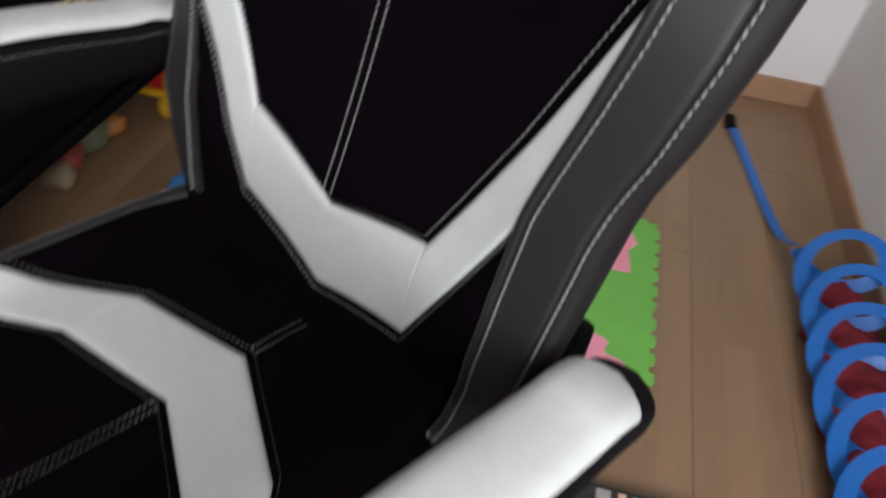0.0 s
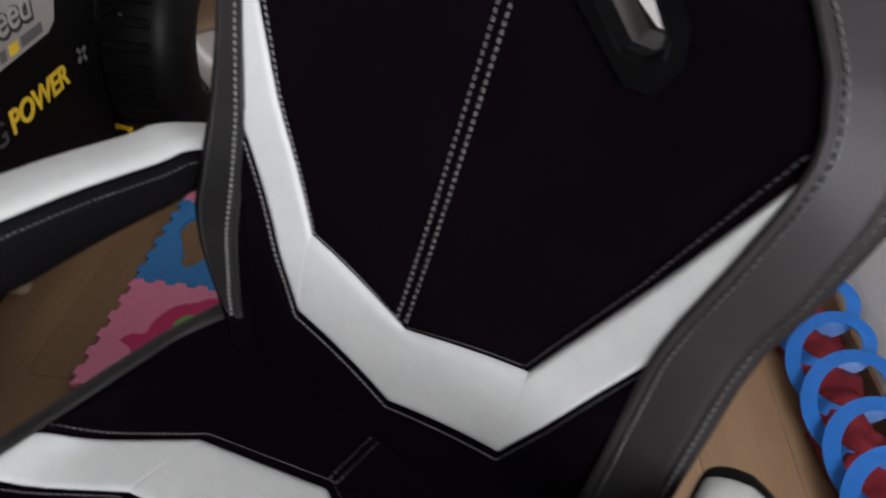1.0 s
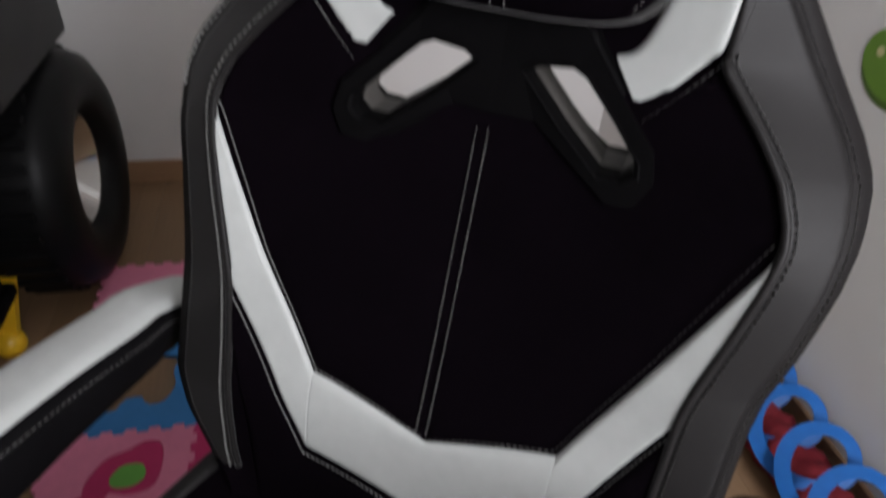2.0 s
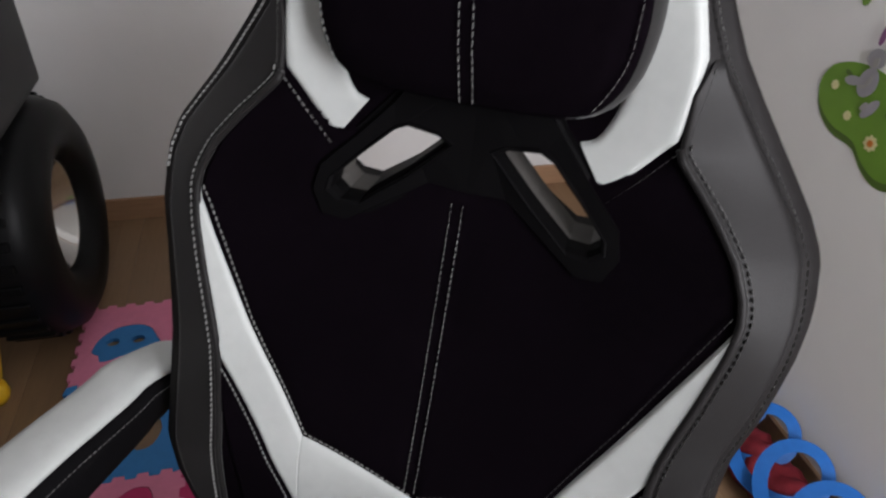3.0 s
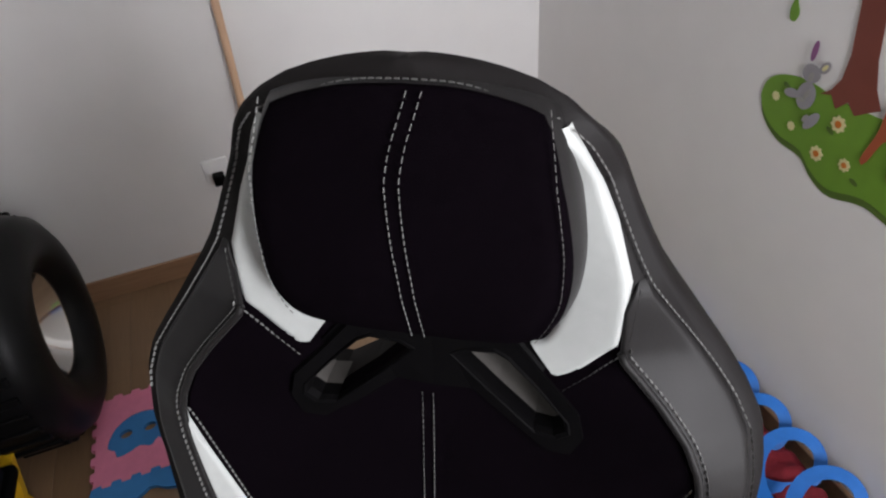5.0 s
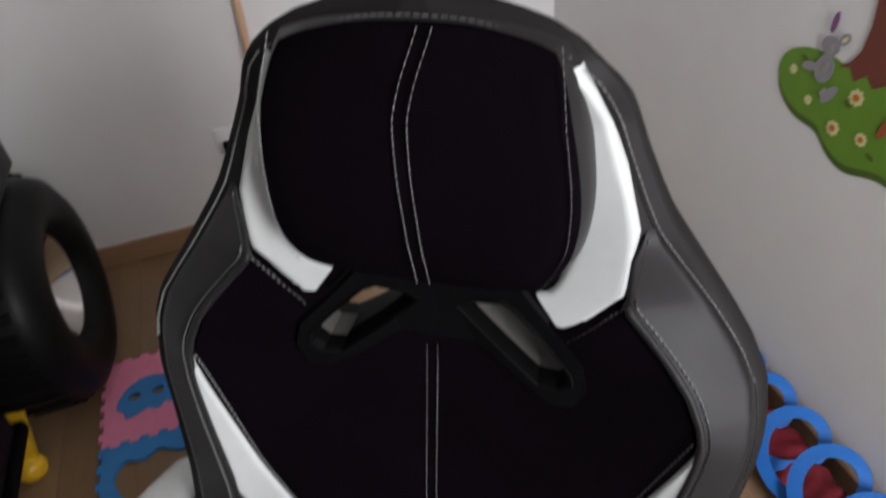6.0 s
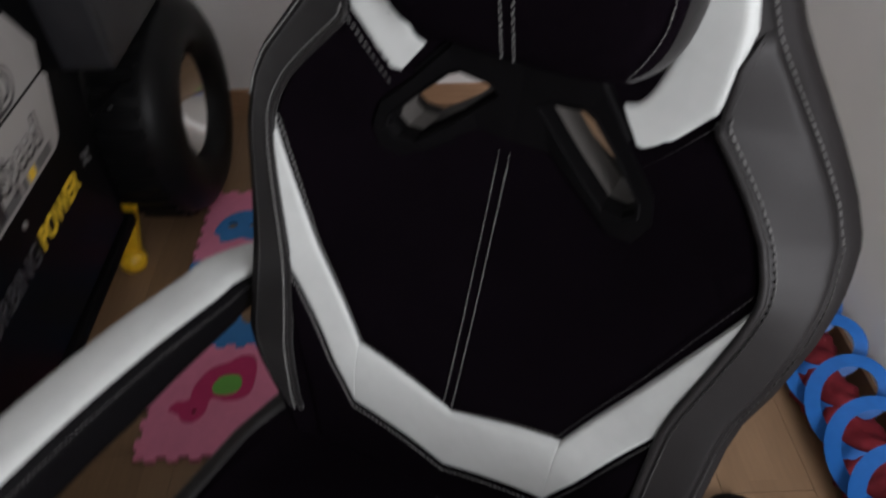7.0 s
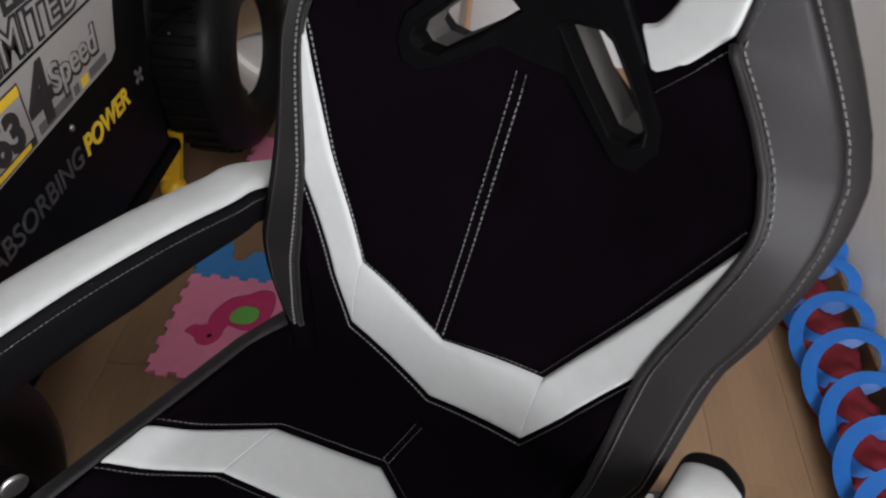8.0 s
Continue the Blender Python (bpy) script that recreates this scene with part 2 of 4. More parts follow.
structure("wall_south", wbm, M_WALL, "off-white painted wall with the window opening", "wall")


def skirting(name, x0, x1, y0, y1):
    bm = boxbm(x0, x1, y0, y1, 0.0, 0.08, bevel=0.004, seg=2)
    structure(name, bm, M_SKIRT, "brown wooden skirting board along the wall", "skirting board")


skirting("baseboard_north", ROOM_X, -0.013, -0.012, 0.0)
skirting("baseboard_east", -0.012, 0.0, ROOM_Y, 0.0)


# ---- gaming chair ----
CHAIR = pose(-0.965, -1.631, 0, 0, 0, -33.8)
ZC = [0.38, 0.46, 0.56, 0.637, 0.674, 0.75, 0.85, 0.94, 1.03, 1.15, 1.25, 1.32]
YC = [-0.060, -0.032, -0.004, 0.010, 0.026, 0.056, 0.092, 0.124, 0.143, 0.157, 0.165, 0.170]
WZ = [0.42, 0.5, 0.55, 0.6, 0.65, 0.7, 0.77, 0.8, 0.85, 0.9, 0.93, 0.948, 0.975, 1, 1.04, 1.08, 1.11, 1.135, 1.165, 1.2, 1.222, 1.24, 1.254, 1.266, 1.273, 1.2775, 1.28, 1.281]
WS = [0.19, 0.205, 0.217, 0.222, 0.222, 0.221, 0.2215, 0.2265, 0.238, 0.248, 0.2515, 0.248, 0.235, 0.214, 0.174, 0.172, 0.170, 0.162, 0.15, 0.137, 0.125, 0.108, 0.075, 0.009, 0.008, 0.007, 0.005, 0.003]
WT = [0.198, 0.214, 0.236, 0.260, 0.270, 0.270, 0.270, 0.273, 0.286, 0.298, 0.300, 0.299, 0.290, 0.272, 0.2405, 0.2095, 0.187, 0.174, 0.160, 0.145, 0.133, 0.116, 0.08, 0.01, 0.009, 0.008, 0.006, 0.0035]
WO = [0.206, 0.223, 0.246, 0.270, 0.280, 0.280, 0.280, 0.283, 0.296, 0.309, 0.312, 0.312, 0.304, 0.286, 0.2555, 0.225, 0.203, 0.189, 0.174, 0.159, 0.148, 0.134, 0.118, 0.095, 0.072, 0.05, 0.03, 0.014]
KZ, KK = [0.62, 0.70, 0.77, 1.10, 1.22], [0.45, 0.70, 0.90, 0.85, 0.40]


ZF = np.linspace(0.30, 1.40, 1101)


def eased(zs, vs, reach):
    """A table of heights and values, rounded at its knees."""
    k = np.hanning(2 * reach + 3)[1:-1]
    wide = np.interp(np.linspace(0.30 - reach / 1000, 1.40 + reach / 1000, 1101 + 2 * reach), zs, vs)
    if zs is ZC:
        lo, hi = (vs[1] - vs[0]) / (zs[1] - zs[0]), (vs[-1] - vs[-2]) / (zs[-1] - zs[-2])
        z = np.linspace(0.30 - reach / 1000, 1.40 + reach / 1000, 1101 + 2 * reach)
        wide = np.where(z < zs[0], vs[0] + (z - zs[0]) * lo, np.where(z > zs[-1], vs[-1] + (z - zs[-1]) * hi, wide))
    return np.convolve(wide, k / k.sum(), "valid")


YF = eased(ZC, YC, 30)
KF = eased(KZ, KK, 40)
SF = eased(WZ, WS, 60)
BF = eased([0.56, 0.65, 0.72, 0.80, 0.87, 0.95, 1.0, 1.06, 1.12], [-0.010, -0.006, 0.004, 0.012, 0.015, 0.031, 0.036, 0.024, 0.012], 50)


def yc(z):
    return float(np.interp(z, ZF, YF))


def front(x, z):
    """The depth of the backrest's front at a place across and a height."""
    s, o, a, k = float(np.interp(z, WZ, WS)), float(np.interp(z, WZ, WO)), abs(x), float(np.interp(z, ZF, KF))
    lip = 0.020 * float(np.clip((z - 1.19) / 0.05, 0, 1))
    if a <= s:
        return yc(z) - k * a * a - lip
    u = min((a - s) / max(o - s, 1e-4), 1.15)
    back = float(np.interp(z, ZF, BF))
    base = float(np.interp(z, ZF, SF))
    return yc(z) - k * base * base - lip + back * u


def left_more(z, sgn):
    """The chair's sides differ a little: one stands out more at the waist, the other less under the shoulder."""
    if sgn < 0:
        return float(np.interp(z, [0.50, 0.58, 0.70, 0.80, 0.86, 1.09, 1.16, 1.24, 1.27], [0.002, 0.008, 0.009, 0.007, 0, 0, 0.004, 0.004, 0.002]))
    return -float(np.interp(z, [0.84, 0.90, 0.95, 1.0], [0, 0.005, 0.006, 0]))


def lean(z):
    """The back leans a little to one side."""
    return float(np.interp(z, [0.66, 0.95, 1.05, 1.12, 1.25], [0, -0.005, -0.0055, -0.0035, -0.003]))


def twist(z):
    """Its lower part is turned a little."""
    return float(np.interp(z, [0.44, 0.56, 0.80, 0.92], [0, 0.030, 0.030, 0]))


chair = thing("gaming_chair", "high-backed black and white gaming chair with grey bolsters on play mats", "chair", CHAIR)


def back_shell():
    bm = bmesh.new()
    zs = np.r_[np.linspace(0.42, 1.10, 69), 1.10 + 0.181 * np.sin(np.linspace(0, math.pi / 2, 36)[1:])]
    rows = []
    for z in zs:
        o = float(np.interp(z, WZ, WO))
        top = float(np.clip((z - 1.20) / 0.088, 0, 1))
        depth = 0.070 - 0.040 * top ** 2 - 0.030 * math.exp(-((z - 0.965) / 0.06) ** 2)
        pts = []
        seam = (float(np.interp(z, WZ, WS)) + 0.002) / o if z < 1.25 else 0.75
        for u in np.r_[np.linspace(-1, -seam, 7), np.linspace(-seam, seam, 37)[1:-1], np.linspace(seam, 1, 7)]:
            pts.append((u * (o + left_more(z, u) * max(abs(u) - 0.7, 0) / 0.3), front(u * o, z) + 0.012 * top ** 4, z))
        y0, ym = pts[-1][1], front(0, z) + depth
        for k in np.linspace(0.15, 1, 6):
            pts.append(((o + left_more(z, 1)) * (1 + 0.012 * math.sin(math.pi * k) - 0.14 * k * k), y0 + (ym - y0) * k * 0.92, z - 0.36 * depth * k * min(2 * top, 1)))
        for u in np.linspace(0.8, -0.8, 17):
            pts.append((u * o, ym + 0.004 * (1 - u * u), z - 0.38 * depth * min(2 * top, 1)))
        for k in np.linspace(1, 0.15, 6):
            pts.append((-(o + left_more(z, -1)) * (1 + 0.012 * math.sin(math.pi * k) - 0.14 * k * k), y0 + (ym - y0) * k * 0.92, z - 0.36 * depth * k * min(2 * top, 1)))
        rows.append([bm.verts.new(p) for p in pts])
    n = len(rows[0])
    for a, b in zip(rows, rows[1:]):
        for k in range(n):
            bm.faces.new((a[k], a[(k + 1) % n], b[(k + 1) % n], b[k]))
    bm.faces.new(rows[0])
    mid = sum((v.co for v in rows[-1]), Vector()) / n
    crown = bm.verts.new(mid + Vector((0, 0, 0.003)))
    for k in range(n):
        bm.faces.new((rows[-1][k], rows[-1][(k + 1) % n], crown))
    return bm


def patch(la, lb, n=60, m=14, puff=0.004, edge=-0.0015, surf=front, power=6, ends=True, again=True, seam_ends=False):
    """An upholstered panel laid on the backrest between two edge lines, a little puffed between its seams."""
    bm = bmesh.new()
    a, b = (resample(la, n), resample(lb, n)) if again else (np.array(la, float), np.array(lb, float))
    rows = []
    for i in range(n):
        row = []
        for j in range(m + 1):
            v = j / m
            v = 0.5 - 0.5 * math.cos(math.pi * v)
            x, z = a[i] * (1 - v) + b[i] * v
            e = max(abs(2 * v - 1), abs(2 * i / (n - 1) - 1) ** 3 if ends else 0)
            off = edge + (puff - edge) * (1 - e ** power)
            if seam_ends:
                off = edge + (puff - edge) * (1 - abs(2 * v - 1) ** power) - (0.0006 if i in (0, n - 1) else 0)
            row.append(bm.verts.new((x, surf(x, z) - off, z)))
        rows.append(row)
    for p, q in zip(rows, rows[1:]):
        for j in range(m):
            bm.faces.new((p[j], p[j + 1], q[j + 1], q[j]))
    return bm


def stitches(lines, surf, off=0.0035, dash=0.0044, gap=0.0020, w=0.00029, flat=False):
    """Rows of short raised thread dashes along lines of (across, height)."""
    verts, faces = [], []
    for line in lines:
        L = float(np.sum(np.linalg.norm(np.diff(np.array(line, float), axis=0), axis=1)))
        n = max(int(L / (dash + gap)), 1)
        fine = resample(line, n * 3 + 1)
        for k in range(n):
            p, q = fine[3 * k], fine[3 * k + 2]
            P, Q = Vector(surf(*p)), Vector(surf(*q))
            d = (Q - P).normalized()
            nrm = Vector((0, 0, 1)) if flat else Vector((0, -1, 0.35)).normalized()
            nrm = (nrm - d * nrm.dot(d)).normalized()
            s = d.cross(nrm)
            base = len(verts)
            for c, h in ((P, 0.2), (P.lerp(Q, 0.25), 1), (P.lerp(Q, 0.75), 1), (Q, 0.2)):
                verts += [c + s * w + nrm * off * 0.6, c + nrm * (off + w * h), c - s * w + nrm * off * 0.6]
            for r in range(3):
                i = base + 3 * r
                faces += [(i, i + 1, i + 4, i + 3), (i + 1, i + 2, i + 5, i + 4)]
            faces += [(base, base + 2, base + 1), (base + 9, base + 10, base + 11)]
    me = bpy.data.meshes.new("stitching")
    me.from_pydata([tuple(v) for v in verts], [], faces)
    me.materials.append(M_THREAD)
    return me


def add_rows(args, parent, label, w=0.00024):
    """One thread row a part. args: the lines, their surface and what stitches() takes further."""
    lines, surf, *more = args
    for line in lines:
        add_mesh("stitching", stitches([line], surf, more[0], w=w, flat=len(more) > 1), parent, label)


def add_mesh(name, me, parent, label=""):
    ob = new(name, me)
    ob.parent = parent
    if label:
        tagged(ob, label)
    return ob


def on_back(x, z):
    return (x, front(x, z), z)


def mirror(pts, sgn):
    return [(sgn * x, z) for x, z in pts]


back = part("backrest", back_shell(), M_BLACK, chair, "tall black leather backrest with winged shoulders")
back.data.materials.append(M_SUEDE)
for p in back.data.polygons:
    c = p.center
    if c.z < 0.525 or (c.z < 1.06 and abs(c.x) < float(np.interp(c.z, WZ, WS)) + 0.001 and c.y < front(c.x, c.z) + 0.01):
        p.material_index = 1

# belt slots right through the backrest
SLOT = [(0.022, 0.999), (0.034, 1.006), (0.062, 1.010), (0.074, 1.005), (0.104, 0.978), (0.127, 0.955), (0.129, 0.944), (0.119, 0.935), (0.100, 0.934), (0.062, 0.962)]


def slot_cutter(sgn, grow=1.0, y0=-0.05, y1=0.34):
    cx, cz = 0.077, 0.971
    poly = [(sgn * (cx + (x - cx) * grow), cz + (z - cz) * grow) for x, z in SLOT]
    bm = prism(bmesh.new(), poly, lambda u, v, d: (u, y0 + d, v), y1 - y0)
    return mesh("cutter", bm, M_LINER, False)


cut(back, [slot_cutter(1, 1.12), slot_cutter(-1, 1.12)])

INNER = [(0, 0.631), (0.133, 0.674), (0.196, 0.802), (0.2570, 0.937)]
OUTER = [(0, 0.530), (0.134, 0.572), (0.226, 0.770)]
seam_up = [(float(np.interp(z, WZ, WS)) - 0.001, z) for z in np.linspace(0.775, 0.930, 14)]


def seam_x(z):
    """The centre seam runs a little beside the middle."""
    return -0.0055 + 0.0025 * (z - 0.64) / 0.30


def halves(line):
    return [(-x, z) for x, z in line[::-1]] + list(line)[1:]


def centre_panel():
    """The large dark panel above the white band, up to the head zone."""
    left, right = [], []
    for z in np.r_[np.linspace(0.634, 0.674, 9), np.linspace(0.68, 1.055, 60)]:
        if z < 0.674:
            w = 0.133 * (z - 0.6325) / 0.0425
        elif z < 0.936:
            w = float(np.interp(z, [0.674, 0.802, 0.936], [0.133, 0.196, 0.252]))
        else:
            w = float(np.interp(z, WZ, WS))
        left.append((-w + 0.004, z))
        right.append((w - 0.004, z))
    bm = bmesh.new()
    rows = []
    for (xa, z), (xb, _) in zip(left, right):
        row = []
        for j in range(41):
            v = 0.5 - 0.5 * math.cos(math.pi * j / 40)
            x = xa + (xb - xa) * v
            chan = 0.003 * math.exp(-((abs(x - seam_x(z)) - 0.0056) / 0.0025) ** 2) if z < 0.93 else 0
            lift = 0.004 * (1 - abs(2 * v - 1) ** 8)
            if abs(x) > 0.078 and z > 1.001 + 0.6 * max(abs(x) - 0.123, 0):
                lift = -0.004
            row.append(bm.verts.new((x, front(x, z) - lift + chan, z)))
        rows.append(row)
    for p, q in zip(rows, rows[1:]):
        for j in range(40):
            bm.faces.new((p[j], p[j + 1], q[j + 1], q[j]))
    ex = bmesh.ops.extrude_face_region(bm, geom=list(bm.faces))
    for v in ex["geom"]:
        if isinstance(v, bmesh.types.BMVert):
            v.co.y += 0.02
    return bm


cpanel = part("centre_panel", centre_panel(), M_SUEDE, chair, "matt black microfibre centre panel with a double seam")
cut(cpanel, [slot_cutter(1, 1.10), slot_cutter(-1, 1.10)])

band_in = halves(resample(INNER, 50).tolist())
band_out = halves(resample(OUTER[:2], 18).tolist() + resample([OUTER[1], OUTER[2]] + seam_up, 33).tolist()[1:])
ki = halves(resample(INNER[:2], 18).tolist() + resample(smooth_line(INNER[1:], 40), 33).tolist()[1:])
low_in = [(0, 0.525), (0.134, 0.567), (0.221, 0.756)]
low_out = [(0, 0.44), (0.185, 0.44), (0.222, 0.70)]
part("lower_panel", patch(halves(resample(low_in, 40).tolist()), halves(resample(low_out, 40).tolist()), 79, 12, 0.004, ends=False, again=False), M_SUEDE, chair, "matt black microfibre lower back panel")


def pieces(a, b, knees):
    """A band's two edge lines parted at its knees, with close rows at the seams."""
    cuts = [0, *knees, len(a) - 1]
    out = []
    for i, j in zip(cuts, cuts[1:]):
        two = []
        for line in (a, b):
            p = [np.array(q, float) for q in line[i:j + 1]]
            p = [p[0] + (p[1] - p[0]) * k for k in (0.002, 0.10, 0.35)] + p[1:-1] + [p[-1] + (p[-2] - p[-1]) * k for k in (0.35, 0.10, 0.002)]
            two.append(p)
        out.append(two)
    return out


for pa_, pb_ in pieces(ki, band_out, (32, 66)):
    part("white_band", patch(pa_, pb_, len(pa_), 14, 0.004, again=False, seam_ends=True, power=22), M_WHITE, chair, "white leather piece of the chevron band across the lower back")
for sgn in (1, -1):
    zs = np.linspace(0.522, 1.085, 70)
    inner = [(float(np.interp(z, WZ, WS)) + 0.001, z) for z in zs]
    outer = [(float(np.interp(z, WZ, WT)) + left_more(z, sgn), z) for z in zs]
    inner += [(0.178, 1.100), (0.181, 1.112)]
    outer += [(0.195, 1.098), (0.186, 1.113)]
    part("side_bolster", patch(mirror(inner, sgn), mirror(outer, sgn), 110, 16, 0.0045, power=24), M_GREY, chair, "dark grey leather side bolster with contrast stitching")
    wing_o = [(0.126, 0.9885), (0.150, 1.017), (0.1735, 1.048), (0.177, 1.110), (0.160, 1.162), (0.146, 1.192), (0.131, 1.222), (0.120, 1.241)]
    wing_i = [(0.097, 1.026), (0.110, 1.033), (0.120, 1.055), (0.126, 1.09), (0.128, 1.13), (0.122, 1.18), (0.113, 1.22), (0.108, 1.238)]
    part("white_wing", patch(mirror(resample(wing_o, 60), sgn), mirror(smooth_line(wing_i, 60), sgn), 60, 14, 0.0035, ends=False, power=12), M_WHITE, chair, "white leather wing beside the head cushion")
    # thread rows
    s_line = [(float(np.interp(z, WZ, WS)) + 0.0095, z) for z in np.linspace(0.525, 1.05, 60)]
    t_line = [(float(np.interp(z, WZ, WT)) + 0.003 + left_more(z, sgn), z) for z in np.linspace(0.525 if sgn > 0 else 0.93, 1.24, 90)]
    rows = [mirror(s_line, sgn), mirror(t_line, sgn),
            mirror([(0.004, 0.637), (0.129, 0.6775), (0.191, 0.804), (0.247, 0.936)], sgn), mirror([(0.0, 0.523), (0.137, 0.565), (0.223, 0.756)], sgn),
            [(sgn * 0.0056 + seam_x(z), z) for z in (0.640, 0.80, 0.945)], mirror([(0.130, 0.983), (0.153, 1.010), (0.176, 1.041)], sgn), mirror([(0.181, 1.05), (0.183, 1.106)], sgn)]
    add_rows((rows[:1], on_back, 0.0072,), chair, "rows of pale grey thread stitching", 0.00035)
    add_rows((rows[1:2], on_back, 0.0072,), chair, "bold row of pale grey thread stitching", 0.00050)
    add_rows((rows[2:], on_back, 0.0046,), chair, "rows of pale grey thread stitching")
    tube_pts = [Vector(on_back(*p)) + Vector((0, -0.0035, 0)) for p in resample(mirror([(float(np.interp(z, WZ, WS)) + 0.002, z) for z in np.linspace(0.525, 1.045, 60)], sgn), 60)]
    part("welt", tube(bmesh.new(), tube_pts, 0.0038, 10), M_GREY, chair, "rounded grey leather welt along the bolster seam")
top_line = [(x, 1.2705 - 1.95 * x * x) for x in np.linspace(-0.118, 0.114, 60)]
add_rows(([[(x, z - 0.002) for x, z in top_line]], lambda x, z: (x, front(x, z) + 0.012 * max((z - 1.20) / 0.088, 0) ** 4, z), 0.0060,), chair, "pale grey thread row under the top rim", 0.0006)


# head cushion: a thick pad with grey side gusset
def cushion_outline(k=1.0):
    half = [(0.0, 1.268), (0.05, 1.266), (0.098, 1.257), (0.114, 1.246), (0.129, 1.20), (0.138, 1.15), (0.1385, 1.115), (0.133, 1.085), (0.118, 1.062), (0.095, 1.051), (0.05, 1.046), (0.0, 1.045)]
    half = smooth_line(half, 40)
    pts = [tuple(p) for p in half] + [(-x, z) for x, z in half[-2:0:-1]]
    rise = 1 - 0.2 * (1 - k) if k > 0.85 else k + 0.12
    return [(x * k, 1.168 + (z - 1.168) * (rise if z > 1.168 else k)) for x, z in pts]


def head_pad(layers, face):
    bm = bmesh.new()
    rings = []
    for k, off in layers:
        rings.append([bm.verts.new((x, yc(z) - 0.25 * x * x - off * (1 - 0.55 * min(max((z - 1.21) / 0.06, 0), 1)), z)) for x, z in cushion_outline(k)])
    n = len(rings[0])
    for a, b in zip(rings, rings[1:]):
        for i in range(n):
            bm.faces.new((a[i], a[(i + 1) % n], b[(i + 1) % n], b[i]))
    if face:
        c = bm.verts.new((0, yc(1.168) - layers[-1][1] - 0.001, 1.168))
        for i in range(n):
            bm.faces.new((rings[-1][i], rings[-1][(i + 1) % n], c))
    return bm


part("head_cushion_gusset", head_pad([(0.97, -0.01), (1.0, 0.006), (0.995, 0.018), (0.97, 0.032), (0.935, 0.042)], False), M_GREY, chair, "grey leather side of the head cushion")
head = part("head_cushion", head_pad([(0.938, 0.0405), (0.932, 0.0445), (0.918, 0.0475), (0.89, 0.0505), (0.75, 0.0545), (0.5, 0.056), (0.25, 0.057)], True), M_SUEDE, chair, "matt black padded head cushion with a double centre seam")


def on_pad(x, z):
    k = max(abs(x) / 0.1385, abs(z - 1.168) / 0.118)
    return (x, yc(z) - 0.25 * x * x - (0.057 - 0.008 * max(k - 0.55, 0) / 0.42) * (1 - 0.55 * min(max((z - 1.21) / 0.06, 0), 1)), z)


pad_seam = [(0.011, 1.264), (-0.001, 1.22), (-0.003, 1.166), (0.0, 1.12), (0.0065, 1.056)]
pad_side = smooth_line([(0.107, 1.258), (0.1155, 1.21), (0.1225, 1.16), (0.1235, 1.13), (0.122, 1.108), (0.115, 1.088), (0.105, 1.070)], 40)
pad_rows = [smooth_line([(x + s * 0.0056, z) for x, z in pad_seam], 40) for s in (1, -1)] + [[(s * x, z) for x, z in pad_side] for s in (1, -1)]
add_rows((pad_rows, on_pad, 0.0034,), chair, "pale grey thread rows on the head cushion")


# slot frame
def bezel(sgn):
    o = [(0.0, 1.070), (0.060, 1.062), (0.080, 1.034), (0.112, 1.000), (0.146, 0.968), (0.153, 0.940), (0.140, 0.913), (0.112, 0.908), (0.036, 0.955), (0.0, 0.953)]
    bm = bmesh.new()
    a, b = [], []
    for x, z in o:
        a.append(bm.verts.new((sgn * x, front(x, z) - 0.008, z)))
        b.append(bm.verts.new((sgn * x, front(x, z) + 0.02, z)))
    n = len(a)
    bm.faces.new(a)
    bm.faces.new(b[::-1])
    for i in range(n):
        bm.faces.new((a[i], b[i], b[(i + 1) % n], a[(i + 1) % n]))
    bmesh.ops.recalc_face_normals(bm, faces=bm.faces)
    es = [e for e in bm.edges if e.verts[0] in a and e.verts[1] in a and max(abs(e.verts[0].co.x), abs(e.verts[1].co.x)) > 0.001]
    bmesh.ops.bevel(bm, geom=es, offset=0.006, segments=3, affect="EDGES")
    return bm


def slot_liner(sgn, steps):
    """The sleeve that lines a belt slot from front to back."""
    bm = bmesh.new()
    cx, cz = 0.077, 0.971
    rings = []
    for grow, dy in steps:
        ring = []
        for x, z in SLOT:
            X, Z = cx + (x - cx) * grow, cz + (z - cz) * grow
            ring.append(bm.verts.new((sgn * X, front(X, Z) + dy, Z)))
        rings.append(ring)
    n = len(SLOT)
    for a, b in zip(rings, rings[1:]):
        for i in range(n):
            bm.faces.new((a[i], a[(i + 1) % n], b[(i + 1) % n], b[i]))
    return bm


for sgn in (1, -1):
    bz = part("slot_frame", bezel(sgn), M_PLASTIC, chair, "black plastic frame round a belt slot", smooth=False)
    cut(bz, [slot_cutter(sgn, 1.06)])
    part("slot_lip", slot_liner(sgn, ((1.14, -0.0085), (1.09, -0.011), (1.02, -0.010), (0.98, -0.004), (0.985, 0.010), (1.05, 0.011))), M_PLASTIC, chair, "black plastic lip of the belt slot", smooth=False)
    part("slot_sleeve", slot_liner(sgn, ((1.06, 0.008), (1.0, 0.010), (0.985, 0.040), (1.2, 0.044))), M_LINER, chair, "dark grey plastic sleeve inside the belt slot", smooth=False)

# the side lean of the back
for ob in chair.children:
    if ob.name.split(".")[0] in ("backrest", "side_bolster", "white_wing", "white_band", "centre_panel", "lower_panel", "welt", "stitching", "head_cushion", "head_cushion_gusset"):
        for v in ob.data.vertices:
            v.co.y += twist(v.co.z) * v.co.x
            v.co.x += lean(v.co.z)

# seat
SEAT_Z = 0.476


